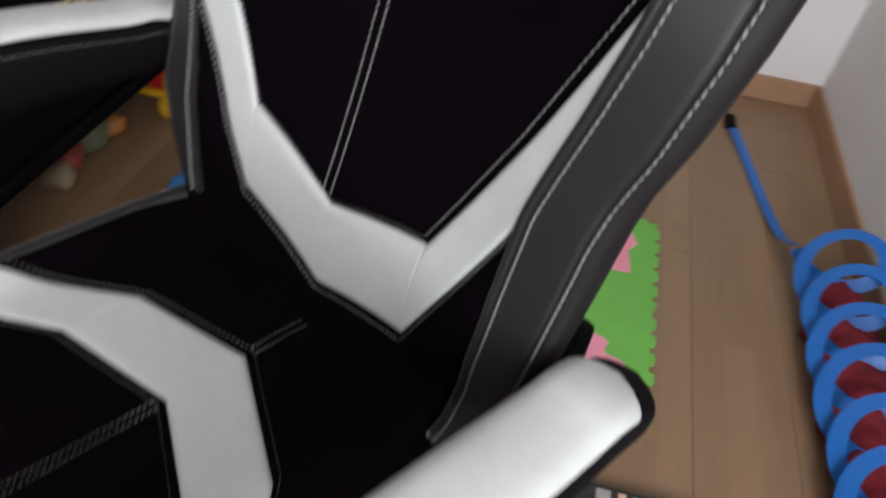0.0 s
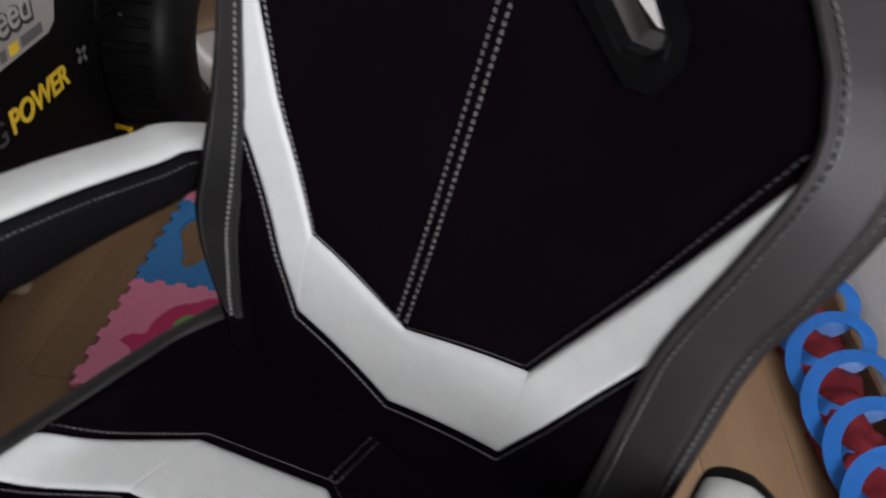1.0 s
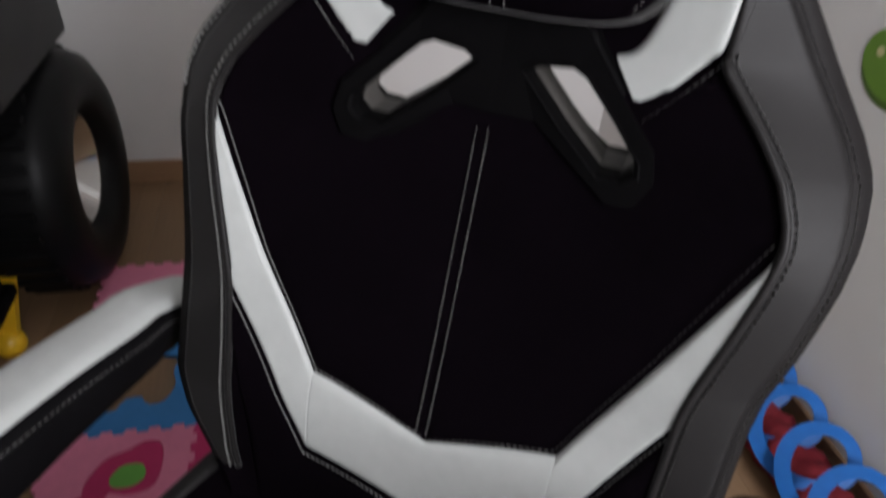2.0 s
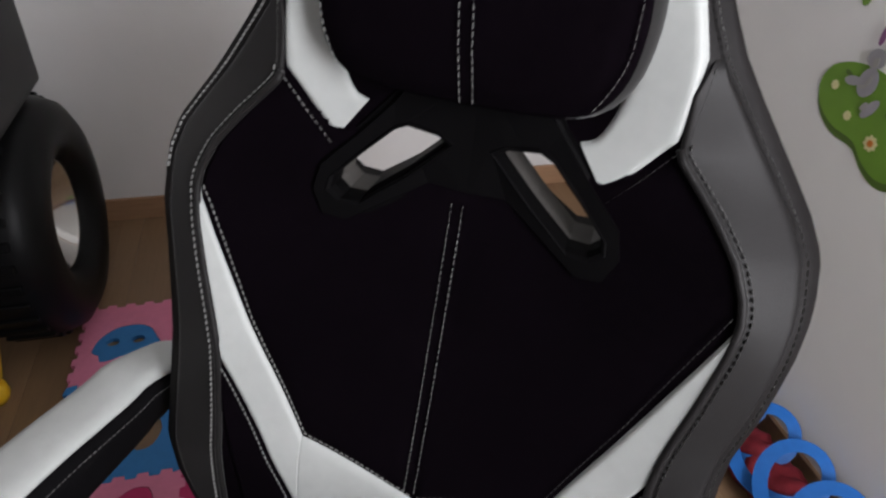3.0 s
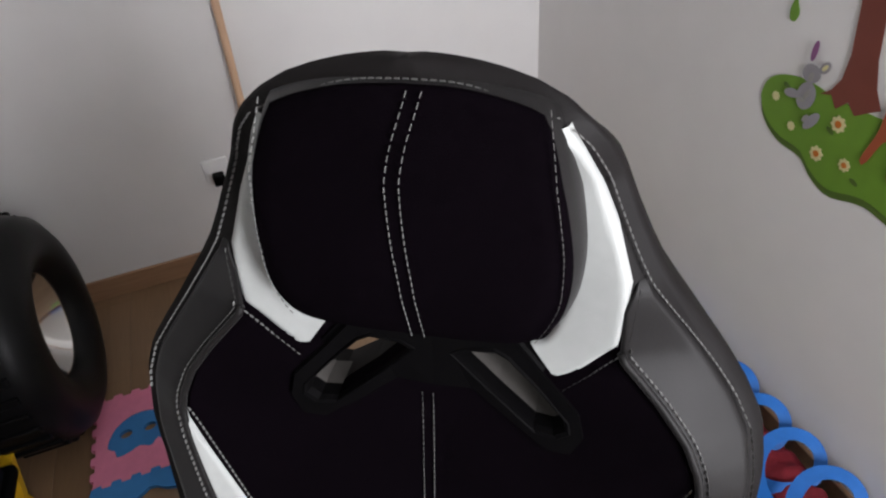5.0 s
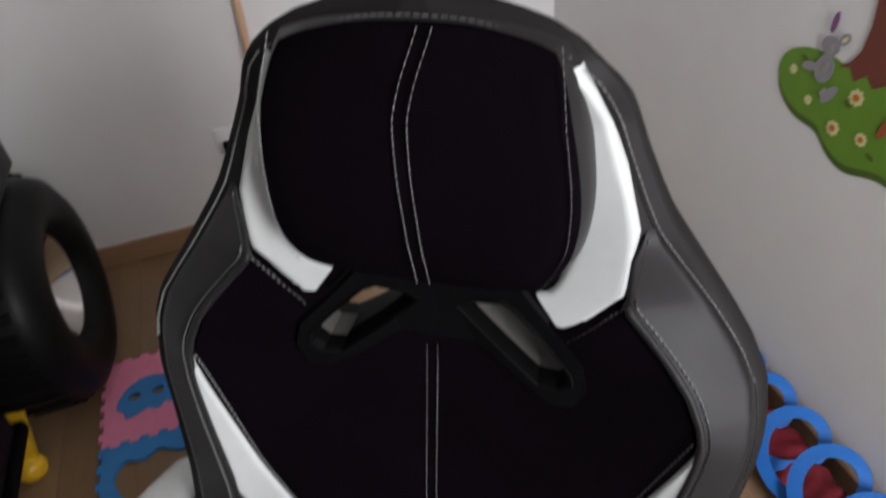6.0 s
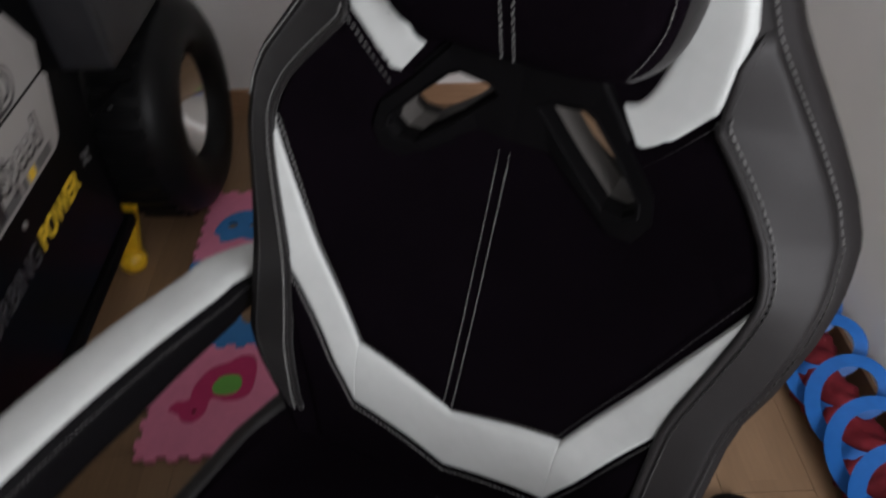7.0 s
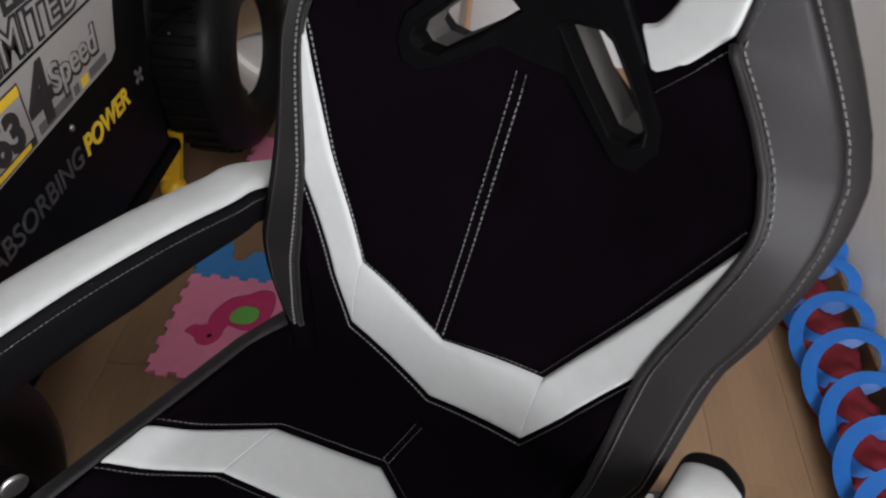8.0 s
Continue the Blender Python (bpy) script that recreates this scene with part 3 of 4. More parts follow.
def seat_top(x, y):
    a = abs(x)
    roll = 0.016 * math.exp(-((a - 0.262) / 0.028) ** 2)
    drop = -0.05 * max((-y - 0.40) / 0.09, 0) ** 2
    return SEAT_Z + roll + drop - 0.010 * (1 - (a / 0.27) ** 2) * 0.3


def seat_cushion():
    bm = bmesh.new()
    rows = []
    for y in np.linspace(0.03, -0.49, 36):
        w = 0.285 - 0.03 * max((y + 0.10) / 0.13, 0)
        r = []
        for u in np.linspace(-1, 1, 41):
            r.append((u * w, y, seat_top(u * w, y)))
        r += [(w + 0.010, y, SEAT_Z - 0.012), (w + 0.012, y, SEAT_Z - 0.05), (w - 0.02, y, SEAT_Z - 0.10), (-w + 0.02, y, SEAT_Z - 0.10), (-w - 0.012, y, SEAT_Z - 0.05), (-w - 0.010, y, SEAT_Z - 0.012)]
        rows.append([bm.verts.new(p) for p in r])
    n = len(rows[0])
    for a, b in zip(rows, rows[1:]):
        for k in range(n):
            bm.faces.new((a[k], a[(k + 1) % n], b[(k + 1) % n], b[k]))
    bm.faces.new(rows[0])
    bm.faces.new(rows[-1])
    return bm


def seat_patch(la, lb, n, m, puff, ends=True, again=True, seam_ends=False, power=6):
    bm = patch(la, lb, n, m, puff, surf=lambda x, y: 0, ends=ends, again=again, seam_ends=seam_ends, power=power)
    for v in bm.verts:
        off, y = -v.co.y, v.co.z
        v.co = (v.co.x, y, seat_top(v.co.x, y) + off)
    return bm


seat = part("seat", seat_cushion(), M_BLACK, chair, "wide black padded seat cushion")
seat.data.materials.append(M_SUEDE)
for p in seat.data.polygons:
    if abs(p.center.x) < 0.268 - 0.03 * max((p.center.y + 0.10) / 0.13, 0) and p.center.z > SEAT_Z - 0.06:
        p.material_index = 1
ra, rb = [(0, -0.107), (0.142, -0.158), (0.262, -0.268)], [(0, -0.196), (0.147, -0.243), (0.262, -0.335)]
sa = halves(resample(ra[:2], 16).tolist() + resample(ra[1:], 20).tolist()[1:])
sb = halves(resample(rb[:2], 16).tolist() + resample(rb[1:], 20).tolist()[1:])
pa, pb = [(0, 0.0), (0.235, 0.0), (0.262, -0.14), (0.262, -0.262)], [(0, -0.102), (0.140, -0.153), (0.20, -0.207), (0.26, -0.262)]
part("seat_panel", seat_patch(halves(resample(pa, 40).tolist()), halves(resample(pb, 40).tolist()), 79, 14, 0.003, ends=False, again=False), M_SUEDE, chair, "matt black microfibre rear seat panel")
pa, pb = [(0, -0.201), (0.148, -0.249), (0.26, -0.342)], [(0, -0.42), (0.15, -0.42), (0.25, -0.42)]
part("seat_panel", seat_patch(halves(resample(pa, 40).tolist()), halves(resample(pb, 40).tolist()), 79, 14, 0.003, ends=False, again=False), M_SUEDE, chair, "matt black microfibre front seat panel")
for pa_, pb_ in pieces(sa, sb, (19, 49)):
    part("seat_band", seat_patch(pa_, pb_, len(pa_), 14, 0.004, again=False, seam_ends=True, power=22), M_WHITE, chair, "white leather piece of the chevron band across the seat")
for sgn in (1, -1):
    edge = [(0.268 - 0.03 * max((y + 0.10) / 0.13, 0), y) for y in np.linspace(0.02, -0.46, 40)]
    part("seat_roll", seat_patch(mirror([(x - 0.003, y) for x, y in edge], sgn), mirror([(x + 0.027, y) for x, y in edge], sgn), 50, 8, 0.005), M_GREY, chair, "dark grey leather roll along the seat's edge")
    rows = [mirror([(0, -0.098), (0.140, -0.149), (0.262, -0.258)], sgn), mirror([(0, -0.204), (0.149, -0.252), (0.262, -0.345)], sgn), mirror([(0.0048, -0.02), (0.0048, -0.10)], sgn), mirror([(0.0048, -0.205), (0.0048, -0.42)], sgn), mirror([(x + 0.004, y) for x, y in edge], sgn)]
    add_rows((rows, lambda x, y: (x, y, seat_top(x, y)), 0.0035, True,), chair, "rows of pale grey thread stitching")


# arms: padded loops
def arm_line(back_end):
    return smooth_line([(back_end, 0.679 - 0.55 * (back_end - 0.035)), (0.0, 0.690), (-0.04, 0.693), (-0.15, 0.706), (-0.29, 0.708), (-0.42, 0.690), (-0.50, 0.63), (-0.53, 0.53), (-0.48, 0.41)], 60)


def arm_sweep(line, w, lo, hi, bulge, x0):
    """A band of width w swept along a line of (forward, height), from lo (by the way along) to hi along its normal."""
    bm = bmesh.new()
    rows = []
    for i, (y, z) in enumerate(line):
        d = line[min(i + 1, len(line) - 1)] - line[max(i - 1, 0)]
        d = d / np.linalg.norm(d)
        nrm = np.array([d[1], -d[0]])
        if nrm[1] < 0 and i < 5:
            nrm = -nrm
        t = i / (len(line) - 1)
        k = min(1, math.sqrt(max(1 - (1 - min(t * 14, 1)) ** 2, 0.02)))
        row = []
        for a in np.linspace(0, 2 * math.pi, 24, endpoint=False):
            cx, cy = math.cos(a), math.sin(a)
            sx, sy = math.copysign(abs(cx) ** 0.45, cx), math.copysign(abs(cy) ** 0.7, cy)
            dip = float(np.interp(t, (0, 0.18, 0.45), lo))
            off = (dip + hi) / 2 + (hi - dip) / 2 * sy + bulge * max(sy, 0) * (1 - (cx * 0.9) ** 2)
            yy, zz = np.array([y, z]) + nrm * off
            row.append(bm.verts.new((x0 + sx * w / 2 * k, yy, zz)))
        rows.append(row)
    n = 24
    for a, b in zip(rows, rows[1:]):
        for k in range(n):
            bm.faces.new((a[k], a[(k + 1) % n], b[(k + 1) % n], b[k]))
    bm.faces.new(rows[0])
    bm.faces.new(rows[-1])
    return bm


for sgn in (1, -1):
    x0 = sgn * (0.323 if sgn > 0 else 0.347)
    al = arm_line(0.066 if sgn > 0 else 0.080)
    pad_line = al[3:46] if sgn > 0 else al[:46]
    full_line = np.vstack([resample(al[:6], 18), al[6:]])
    pad_line = np.vstack([resample(pad_line[:6], 18), pad_line[6:]])
    arm = part("armrest", arm_sweep(full_line, 0.066 if sgn > 0 else 0.074, (-0.034, -0.048, -0.085), 0.0, 0, x0), M_ARM, chair, "curved black leather armrest loop")
    part("arm_pad", arm_sweep(pad_line, 0.063 if sgn > 0 else 0.065, (-0.001, -0.001, -0.001), 0.007, 0.006, x0 + (0.0 if sgn > 0 else -0.003)), M_WHITE, arm, "smooth white leather arm pad")
    inner_x = x0 - sgn * (0.0335 if sgn > 0 else 0.0375)
    rows = [[(y, z - 0.011) for y, z in al[3:44]]]
    add_rows((rows, lambda y, z: (inner_x, y, z), 0.001, True,), arm, "pale grey thread row under the arm pad")
    bk = part("arm_bracket", boxbm(sgn * 0.25 - 0.04, sgn * 0.25 + 0.06 * sgn + 0.02, -0.50, -0.40, 0.37, 0.41, bevel=0.006), M_PLASTIC, chair, "black metal arm bracket under the seat")
    washer = lathe(bmesh.new(), [(0.0045, 0), (0.016, 0), (0.017, 0.003), (0.012, 0.005), (0.004, 0.005)], 20, lambda x, y, z: (inner_x - sgn * z, x - 0.418, y + 0.50))
    part("washer", washer, M_METAL, arm, "round bright metal washer")
    # hinge bar between the seat and the back
    hb = tube(bmesh.new(), [(sgn * 0.262, 0.0, 0.40), (sgn * 0.266, 0.04, 0.46), (sgn * 0.262, 0.075, 0.54), (sgn * 0.25, 0.10, 0.62)], 0.014, 10)
    part("recline_bar", hb, M_PLASTIC, chair, "black metal bar joining the seat to the back")
    for k in range(3):
        part("recline_rib", boxbm(sgn * 0.278 - 0.003, sgn * 0.278 + 0.003, 0.02 + 0.02 * k, 0.028 + 0.02 * k, 0.40, 0.50 + 0.02 * k, bevel=0.002), M_PLASTIC, chair)

# underframe
part("seat_plate", boxbm(-0.14, 0.14, -0.33, -0.05, 0.345, 0.378, bevel=0.006), M_PLASTIC, chair, "black steel plate under the seat")
part("gas_column", lathe(bmesh.new(), [(0.03, 0.09), (0.03, 0.24), (0.02, 0.245), (0.02, 0.35)], 24, lambda x, y, z: (x, y - 0.20, z)), M_PLASTIC, chair, "black gas lift column")
for k in range(5):
    a = radians(72 * k + 18)
    tip = (0.31 * math.cos(a), -0.20 + 0.31 * math.sin(a))
    part("base_leg", tube(bmesh.new(), [(0.02 * math.cos(a), -0.20 + 0.02 * math.sin(a), 0.13), (0.15 * math.cos(a), -0.20 + 0.15 * math.sin(a), 0.115), (*tip, 0.085)], lambda t: 0.028 - 0.008 * t, 10), M_PLASTIC, chair, "black plastic star base leg")
    for s in (1, -1):
        cx, cy = tip[0] - s * 0.014 * math.sin(a), tip[1] + s * 0.014 * math.cos(a)
        part("castor_wheel", lathe(bmesh.new(), [(0.006, -0.009), (0.026, -0.009), (0.030, -0.004), (0.030, 0.004), (0.026, 0.009), (0.006, 0.009)], 20,
             lambda x, y, z, cx=cx, cy=cy, a=a: (cx + x * math.cos(a) - z * math.sin(a), cy + x * math.sin(a) + z * math.cos(a), y + 0.0425)), M_PLASTIC, chair)


# ---- play mats ----
TILE, MAT_Z = 0.2915, 0.012
MAT_X0, MAT_Y0 = -1.635, -1.353


def tile_outline():
    pts = []
    n = 6
    step = TILE / n

    def edge(kind):
        out = []
        for k in range(n):
            for f, d in ((0.03, 0.0055), (0.47, 0.0055), (0.53, -0.0055), (0.97, -0.0055)):
                out.append(((k + f) * step, d))
        return out

    e = [(u, d) for u, d in edge(0) if 0.012 < u < TILE - 0.012]
    far = TILE - 0.0006
    pts = [(0, 0)] + e + [(far, 0)] + [(far + d, u) for u, d in e] + [(far, far)] + [(u, far + d) for u, d in reversed(e)] + [(0, far)] + [(d, u) for u, d in reversed(e)]
    return pts


def ellipse(cx, cy, rx, ry, n=18, turn=0.0):
    c, s = math.cos(turn), math.sin(turn)
    return [(cx + c * rx * math.cos(t) - s * ry * math.sin(t), cy + s * rx * math.cos(t) + c * ry * math.sin(t)) for t in (2 * math.pi * k / n for k in range(n))]


def round_shape(pts, n=40):
    p = list(pts)
    line = smooth_line([p[-1]] + p + [p[0], p[1]], 400)
    k0 = np.argmin(np.linalg.norm(line[:120] - np.array(p[0]), axis=1))
    k1 = 280 + np.argmin(np.linalg.norm(line[280:] - np.array(p[0]), axis=1))
    return [tuple(v) for v in resample(line[k0:k1 + 1], n + 1)[:-1]]


BEAR = round_shape([(0.035, 0.19), (0.06, 0.235), (0.11, 0.225), (0.145, 0.245), (0.185, 0.225), (0.235, 0.21), (0.225, 0.165), (0.235, 0.12), (0.215, 0.075), (0.18, 0.07), (0.165, 0.095), (0.13, 0.09), (0.115, 0.06), (0.08, 0.065), (0.075, 0.10), (0.055, 0.14)])
DUCK = round_shape([(0.045, 0.118), (0.062, 0.140), (0.09, 0.142), (0.092, 0.175), (0.12, 0.225), (0.165, 0.245), (0.19, 0.262), (0.225, 0.255), (0.235, 0.205), (0.225, 0.15), (0.18, 0.135), (0.14, 0.145), (0.135, 0.11), (0.115, 0.085), (0.085, 0.088), (0.07, 0.108)])
DOT = round_shape([(0.136, 0.175), (0.155, 0.205), (0.195, 0.205), (0.205, 0.175), (0.185, 0.155), (0.15, 0.155)], 24)
HELM = round_shape([(0.035, 0.115), (0.05, 0.165), (0.09, 0.20), (0.14, 0.205), (0.175, 0.185), (0.195, 0.145), (0.205, 0.12), (0.185, 0.088), (0.165, 0.10), (0.15, 0.078), (0.12, 0.09), (0.09, 0.078), (0.06, 0.075), (0.055, 0.098)])
PIG = round_shape([(0.135, 0.085), (0.14, 0.13), (0.125, 0.165), (0.15, 0.19), (0.20, 0.175), (0.195, 0.145), (0.235, 0.13), (0.25, 0.10), (0.235, 0.07), (0.20, 0.075), (0.18, 0.095), (0.16, 0.075)])
ELE = round_shape([(0.05, 0.06), (0.05, 0.14), (0.09, 0.20), (0.16, 0.22), (0.22, 0.19), (0.235, 0.13), (0.21, 0.06), (0.17, 0.065), (0.15, 0.10), (0.11, 0.10), (0.10, 0.06)])


def flat(u, v, d):
    return (u, v, d)


def play_mat(col, row, mat, label, shape=None, piece=None, extra=(), holes=()):
    """One foam tile with its pushed-out shape; piece None leaves the shape open to the floor."""
    x, y = MAT_X0 + col * TILE, MAT_Y0 + row * TILE
    t = thing("play_mat", label, "play mat", pose(x, y, 0.0005), group="foam mat tiles")
    base = part("tile", prism(bmesh.new(), tile_outline(), flat, MAT_Z), mat, t, smooth=False)
    if shape:
        cut(base, [mesh("cutter", prism(bmesh.new(), shape, lambda u, v, d: (u, v, d - 0.01), 0.04), mat, False)])
    if shape and piece:
        cx, cy = np.mean(shape, axis=0)
        small = [(cx + (u - cx) * 0.985, cy + (v - cy) * 0.985) for u, v in shape]
        ins = part("inset", prism(bmesh.new(), small, flat, MAT_Z - 0.0006), piece, t, "foam shape pushed into the tile", smooth=False)
        for h in list(holes) + [e for e, _ in extra]:
            cut(ins, [mesh("cutter", prism(bmesh.new(), h, lambda u, v, d: (u, v, d - 0.01), 0.04), mat, False)])
        for e, em in extra:
            ex, ey = np.mean(e, axis=0)
            part("inset", prism(bmesh.new(), [(ex + (u - ex) * 0.98, ey + (v - ey) * 0.98) for u, v in e], flat, MAT_Z - 0.0002), em, t, "small foam shape", smooth=False)
    return t


play_mat(0, 0, M_PINK, "pink foam puzzle mat with a magenta bird-shaped inset", DUCK, M_MAG, extra=[(DOT, M_GREEN)], holes=[ellipse(0.108, 0.112, 0.006, 0.006, 10)])
play_mat(0, 1, M_MBLUE, "blue foam puzzle mat with an open rounded cut-out", BEAR)
play_mat(0, 2, M_PINK, "pink foam puzzle mat with a blue domed inset", HELM, M_MBLUE, holes=[ellipse(0.083, 0.145, 0.017, 0.014), ellipse(0.146, 0.146, 0.017, 0.014)])
play_mat(1, 0, M_MAG, "magenta foam puzzle mat with a yellow inset", ELE, M_MYEL)
play_mat(1, 1, M_MBLUE, "blue foam puzzle mat with a rose inset", ELE, M_LPINK)
play_mat(2, 0, M_MYEL, "yellow foam puzzle mat with a magenta inset", DUCK, M_MAG)
play_mat(2, 1, M_GREEN, "green foam puzzle mat with a blue inset", HELM, M_MBLUE)
play_mat(3, 0, M_GREEN, "green foam puzzle mat with a rose curled inset", PIG, M_LPINK, holes=[ellipse(0.20, 0.125, 0.012, 0.009)])
play_mat(3, 1, M_GREEN, "green foam puzzle mat with a rose blocky inset", [(0.16, 0.09), (0.155, 0.16), (0.17, 0.235), (0.20, 0.25), (0.23, 0.235), (0.245, 0.20), (0.225, 0.17), (0.235, 0.095)], M_LPINK)


# ---- blue webbing spiral beside the wall ----
spiral = thing("spiral_tunnel", "bright blue webbing spiral with dark red cloth inside, beside the wall", "toy tunnel")
SP_X, SP_Z, SP_R, SP_PITCH, SP_Y0, SP_TURNS = -0.100, 0.109, 0.080, 0.108, -0.847, 11
SP_U, SP_V = Vector((0.900, 0.0, 0.436)), Vector((-0.172, 0.919, 0.356))      # the loops lean back and up against the wall


def spiral_point(turn, dr=0.0):
    a = 2 * math.pi * turn - math.pi / 2
    return Vector((SP_X, SP_Y0 - SP_PITCH * turn, SP_Z)) + (SP_R + dr) * (math.cos(a) * SP_U + math.sin(a) * SP_V)


def ribbon():
    bm = bmesh.new()
    n = SP_TURNS * 36
    rows = []
    axis = SP_U.cross(SP_V)
    for k in range(n + 1):
        t = k / 36 - 0.25
        a = 2 * math.pi * t - math.pi / 2
        p = spiral_point(t, 0.003 * math.sin(t * 2.3) + 0.002 * math.sin(t * 5.1))
        out = math.cos(a) * SP_U + math.sin(a) * SP_V
        w = out * 0.0145 - axis * 0.005
        rows.append([bm.verts.new(p + c * w + d * axis * 0.0012) for c, d in ((-1, -1), (1, -1), (1, 1), (-1, 1))])
    for a, b in zip(rows, rows[1:]):
        for j in range(4):
            bm.faces.new((a[j], a[(j + 1) % 4], b[(j + 1) % 4], b[j]))
    bm.faces.new(rows[0])
    bm.faces.new(rows[-1])
    return bm


part("webbing", ribbon(), M_BLUE, spiral, "blue flat webbing wound in wide loops", smooth=False)


def red_core():
    """A crumpled cloth roll lying inside the loops."""
    bm = bmesh.new()
    rows = []
    n = 220
    for k in range(n + 1):
        y = -0.95 - k * (1.10 / n)
        row = []
        for j in range(26):
            a = 2 * math.pi * j / 26
            r = 0.047 + 0.006 * math.sin(3 * a + y * 22) + 0.006 * noise.noise((math.cos(a) * 3, y * 38, math.sin(a) * 3)) * 2 + 0.004 * math.sin(y * 120 + 2 * math.sin(2 * a))
            row.append(bm.verts.new((SP_X + 0.004 + r * math.cos(a) * 1.1, y + 0.045 * math.sin(a), 0.047 + 0.35 * r * math.cos(a) + 0.80 * r * math.sin(a))))
        rows.append(row)
    for a, b in zip(rows, rows[1:]):
        for j in range(26):
            bm.faces.new((a[j], a[(j + 1) % 26], b[(j + 1) % 26], b[j]))
    bm.faces.new(rows[0])
    bm.faces.new(rows[-1])
    return bm


part("cloth", red_core(), M_RED, spiral, "dark red pleated cloth inside the loops")
p0 = spiral_point(-0.25)
strap_line = smooth_line([(-0.262, -0.235, 0.012), (-0.225, -0.42, 0.006), (-0.195, -0.60, 0.010), (-0.180, -0.74, 0.035), (p0.x - 0.004, p0.y + 0.012, p0.z + 0.002)], 40)
sbm = bmesh.new()
srows = []
for k, p in enumerate(strap_line):
    d = Vector(strap_line[min(k + 1, 39)] - strap_line[max(k - 1, 0)]).normalized()
    side = d.cross(Vector((0, 0, 1))).normalized()
    srows.append([sbm.verts.new(Vector(p) + a * side * 0.013 + Vector((0, 0, b * 0.0016))) for a, b in ((-1, -1), (1, -1), (1, 1), (-1, 1))])
for a, b in zip(srows, srows[1:]):
    for j in range(4):
        sbm.faces.new((a[j], a[(j + 1) % 4], b[(j + 1) % 4], b[j]))
sbm.faces.new(srows[0])
sbm.faces.new(srows[-1])
part("strap", sbm, M_BLUE, spiral, "straight blue webbing strap", smooth=False)
cbm = bmesh.new()
box(cbm, -0.284, -0.252, -0.245, -0.175, 0.004, 0.020, bevel=0.005)
part("buckle", cbm, M_PLASTIC, spiral, "black plastic buckle at the strap's end")


# ---- wall decal ----
def flat_mat(name, color):
    return material(name, color, 0.5, vary=0.10, grain=22, bump=0.03)


M_GRASS, M_GRASSD, M_TRUNK = flat_mat("decal_green", (0.13, 0.27, 0.025)), flat_mat("decal_dark_green", (0.07, 0.13, 0.02)), flat_mat("decal_brown", (0.17, 0.042, 0.028))
M_SGREY, M_MAUVE, M_CREAM, M_ORANGE, M_RUST = flat_mat("decal_grey", (0.28, 0.27, 0.29)), flat_mat("decal_mauve", (0.22, 0.08, 0.20)), flat_mat("decal_cream", (0.62, 0.58, 0.30)), flat_mat("decal_orange", (0.55, 0.16, 0.02)), flat_mat("decal_rust", (0.33, 0.075, 0.03))
decal = thing("wall_decal", "colourful woodland wall decal with a tree trunk, grass and flowers", "wall decal")


def decal_piece(name, poly, mat, layer, label=""):
    return part(name, prism(bmesh.new(), poly, lambda u, v, d: (-0.0006 - 0.0007 * layer - d, u, v), 0.0006), mat, decal, label, smooth=False)


GRASS = round_shape([(-0.992, 0.800), (-1.003, 0.842), (-1.045, 0.866), (-1.10, 0.874), (-1.16, 0.868), (-1.24, 0.872), (-1.34, 0.880), (-1.46, 0.872), (-1.56, 0.850), (-1.66, 0.835), (-1.70, 0.79), (-1.64, 0.755), (-1.55, 0.745), (-1.46, 0.722), (-1.37, 0.712), (-1.28, 0.722), (-1.205, 0.698), (-1.155, 0.712), (-1.118, 0.738), (-1.06, 0.742), (-1.015, 0.765)], 90)
decal_piece("grass", [(y - 0.005, z - 0.014) for y, z in GRASS], M_GRASSD, 0, "dark green rim under the grass")
decal_piece("grass", GRASS, M_GRASS, 1, "bright green printed grass mound")
decal_piece("trunk", [(-1.125, 0.862), (-1.145, 0.880), (-1.158, 0.905), (-1.160, 0.95), (-1.148, 1.03), (-1.120, 1.18), (-1.09, 1.36), (-1.16, 1.37), (-1.178, 1.20), (-1.195, 1.05), (-1.212, 0.96), (-1.228, 0.915), (-1.248, 0.885), (-1.228, 0.872), (-1.205, 0.855), (-1.185, 0.872), (-1.165, 0.850), (-1.148, 0.870)], M_TRUNK, 2, "red-brown printed tree trunk")
for y, z, sc in ((-1.182, 0.827, 1.0), (-1.158, 0.752, 0.95), (-1.221, 0.762, 0.8), (-1.085, 0.775, 0.6), (-1.03, 0.815, 0.6), (-1.33, 0.80, 0.9), (-1.42, 0.77, 0.9), (-1.50, 0.82, 0.9)):
    petals = [(y + sc * (0.0165 if k % 4 > 1 else 0.0135) * math.cos(math.pi * k / 16), z + sc * (0.0165 if k % 4 > 1 else 0.0135) * math.sin(math.pi * k / 16)) for k in range(32)]
    decal_piece("flower", petals, M_CREAM, 3, "cream printed flower")
    if sc > 0.7:
        decal_piece("flower_centre", ellipse(y, z, 0.007 * sc, 0.007 * sc, 12), M_ORANGE, 4)
for y, z, a in ((-1.17, 0.808, 0.4), (-1.05, 0.846, 0.3), (-1.25, 0.742, 0.3), (-1.31, 0.845, -0.4)):
    decal_piece("leaf", ellipse(y, z, 0.010, 0.005, 12, a), M_GRASSD, 3)
decal_piece("leaf", round_shape([(-1.016, 1.006), (-1.008, 0.985), (-1.012, 0.965), (-1.024, 0.963), (-1.030, 0.98), (-1.022, 0.996)], 20), M_GRASS, 1, "single falling green leaf")
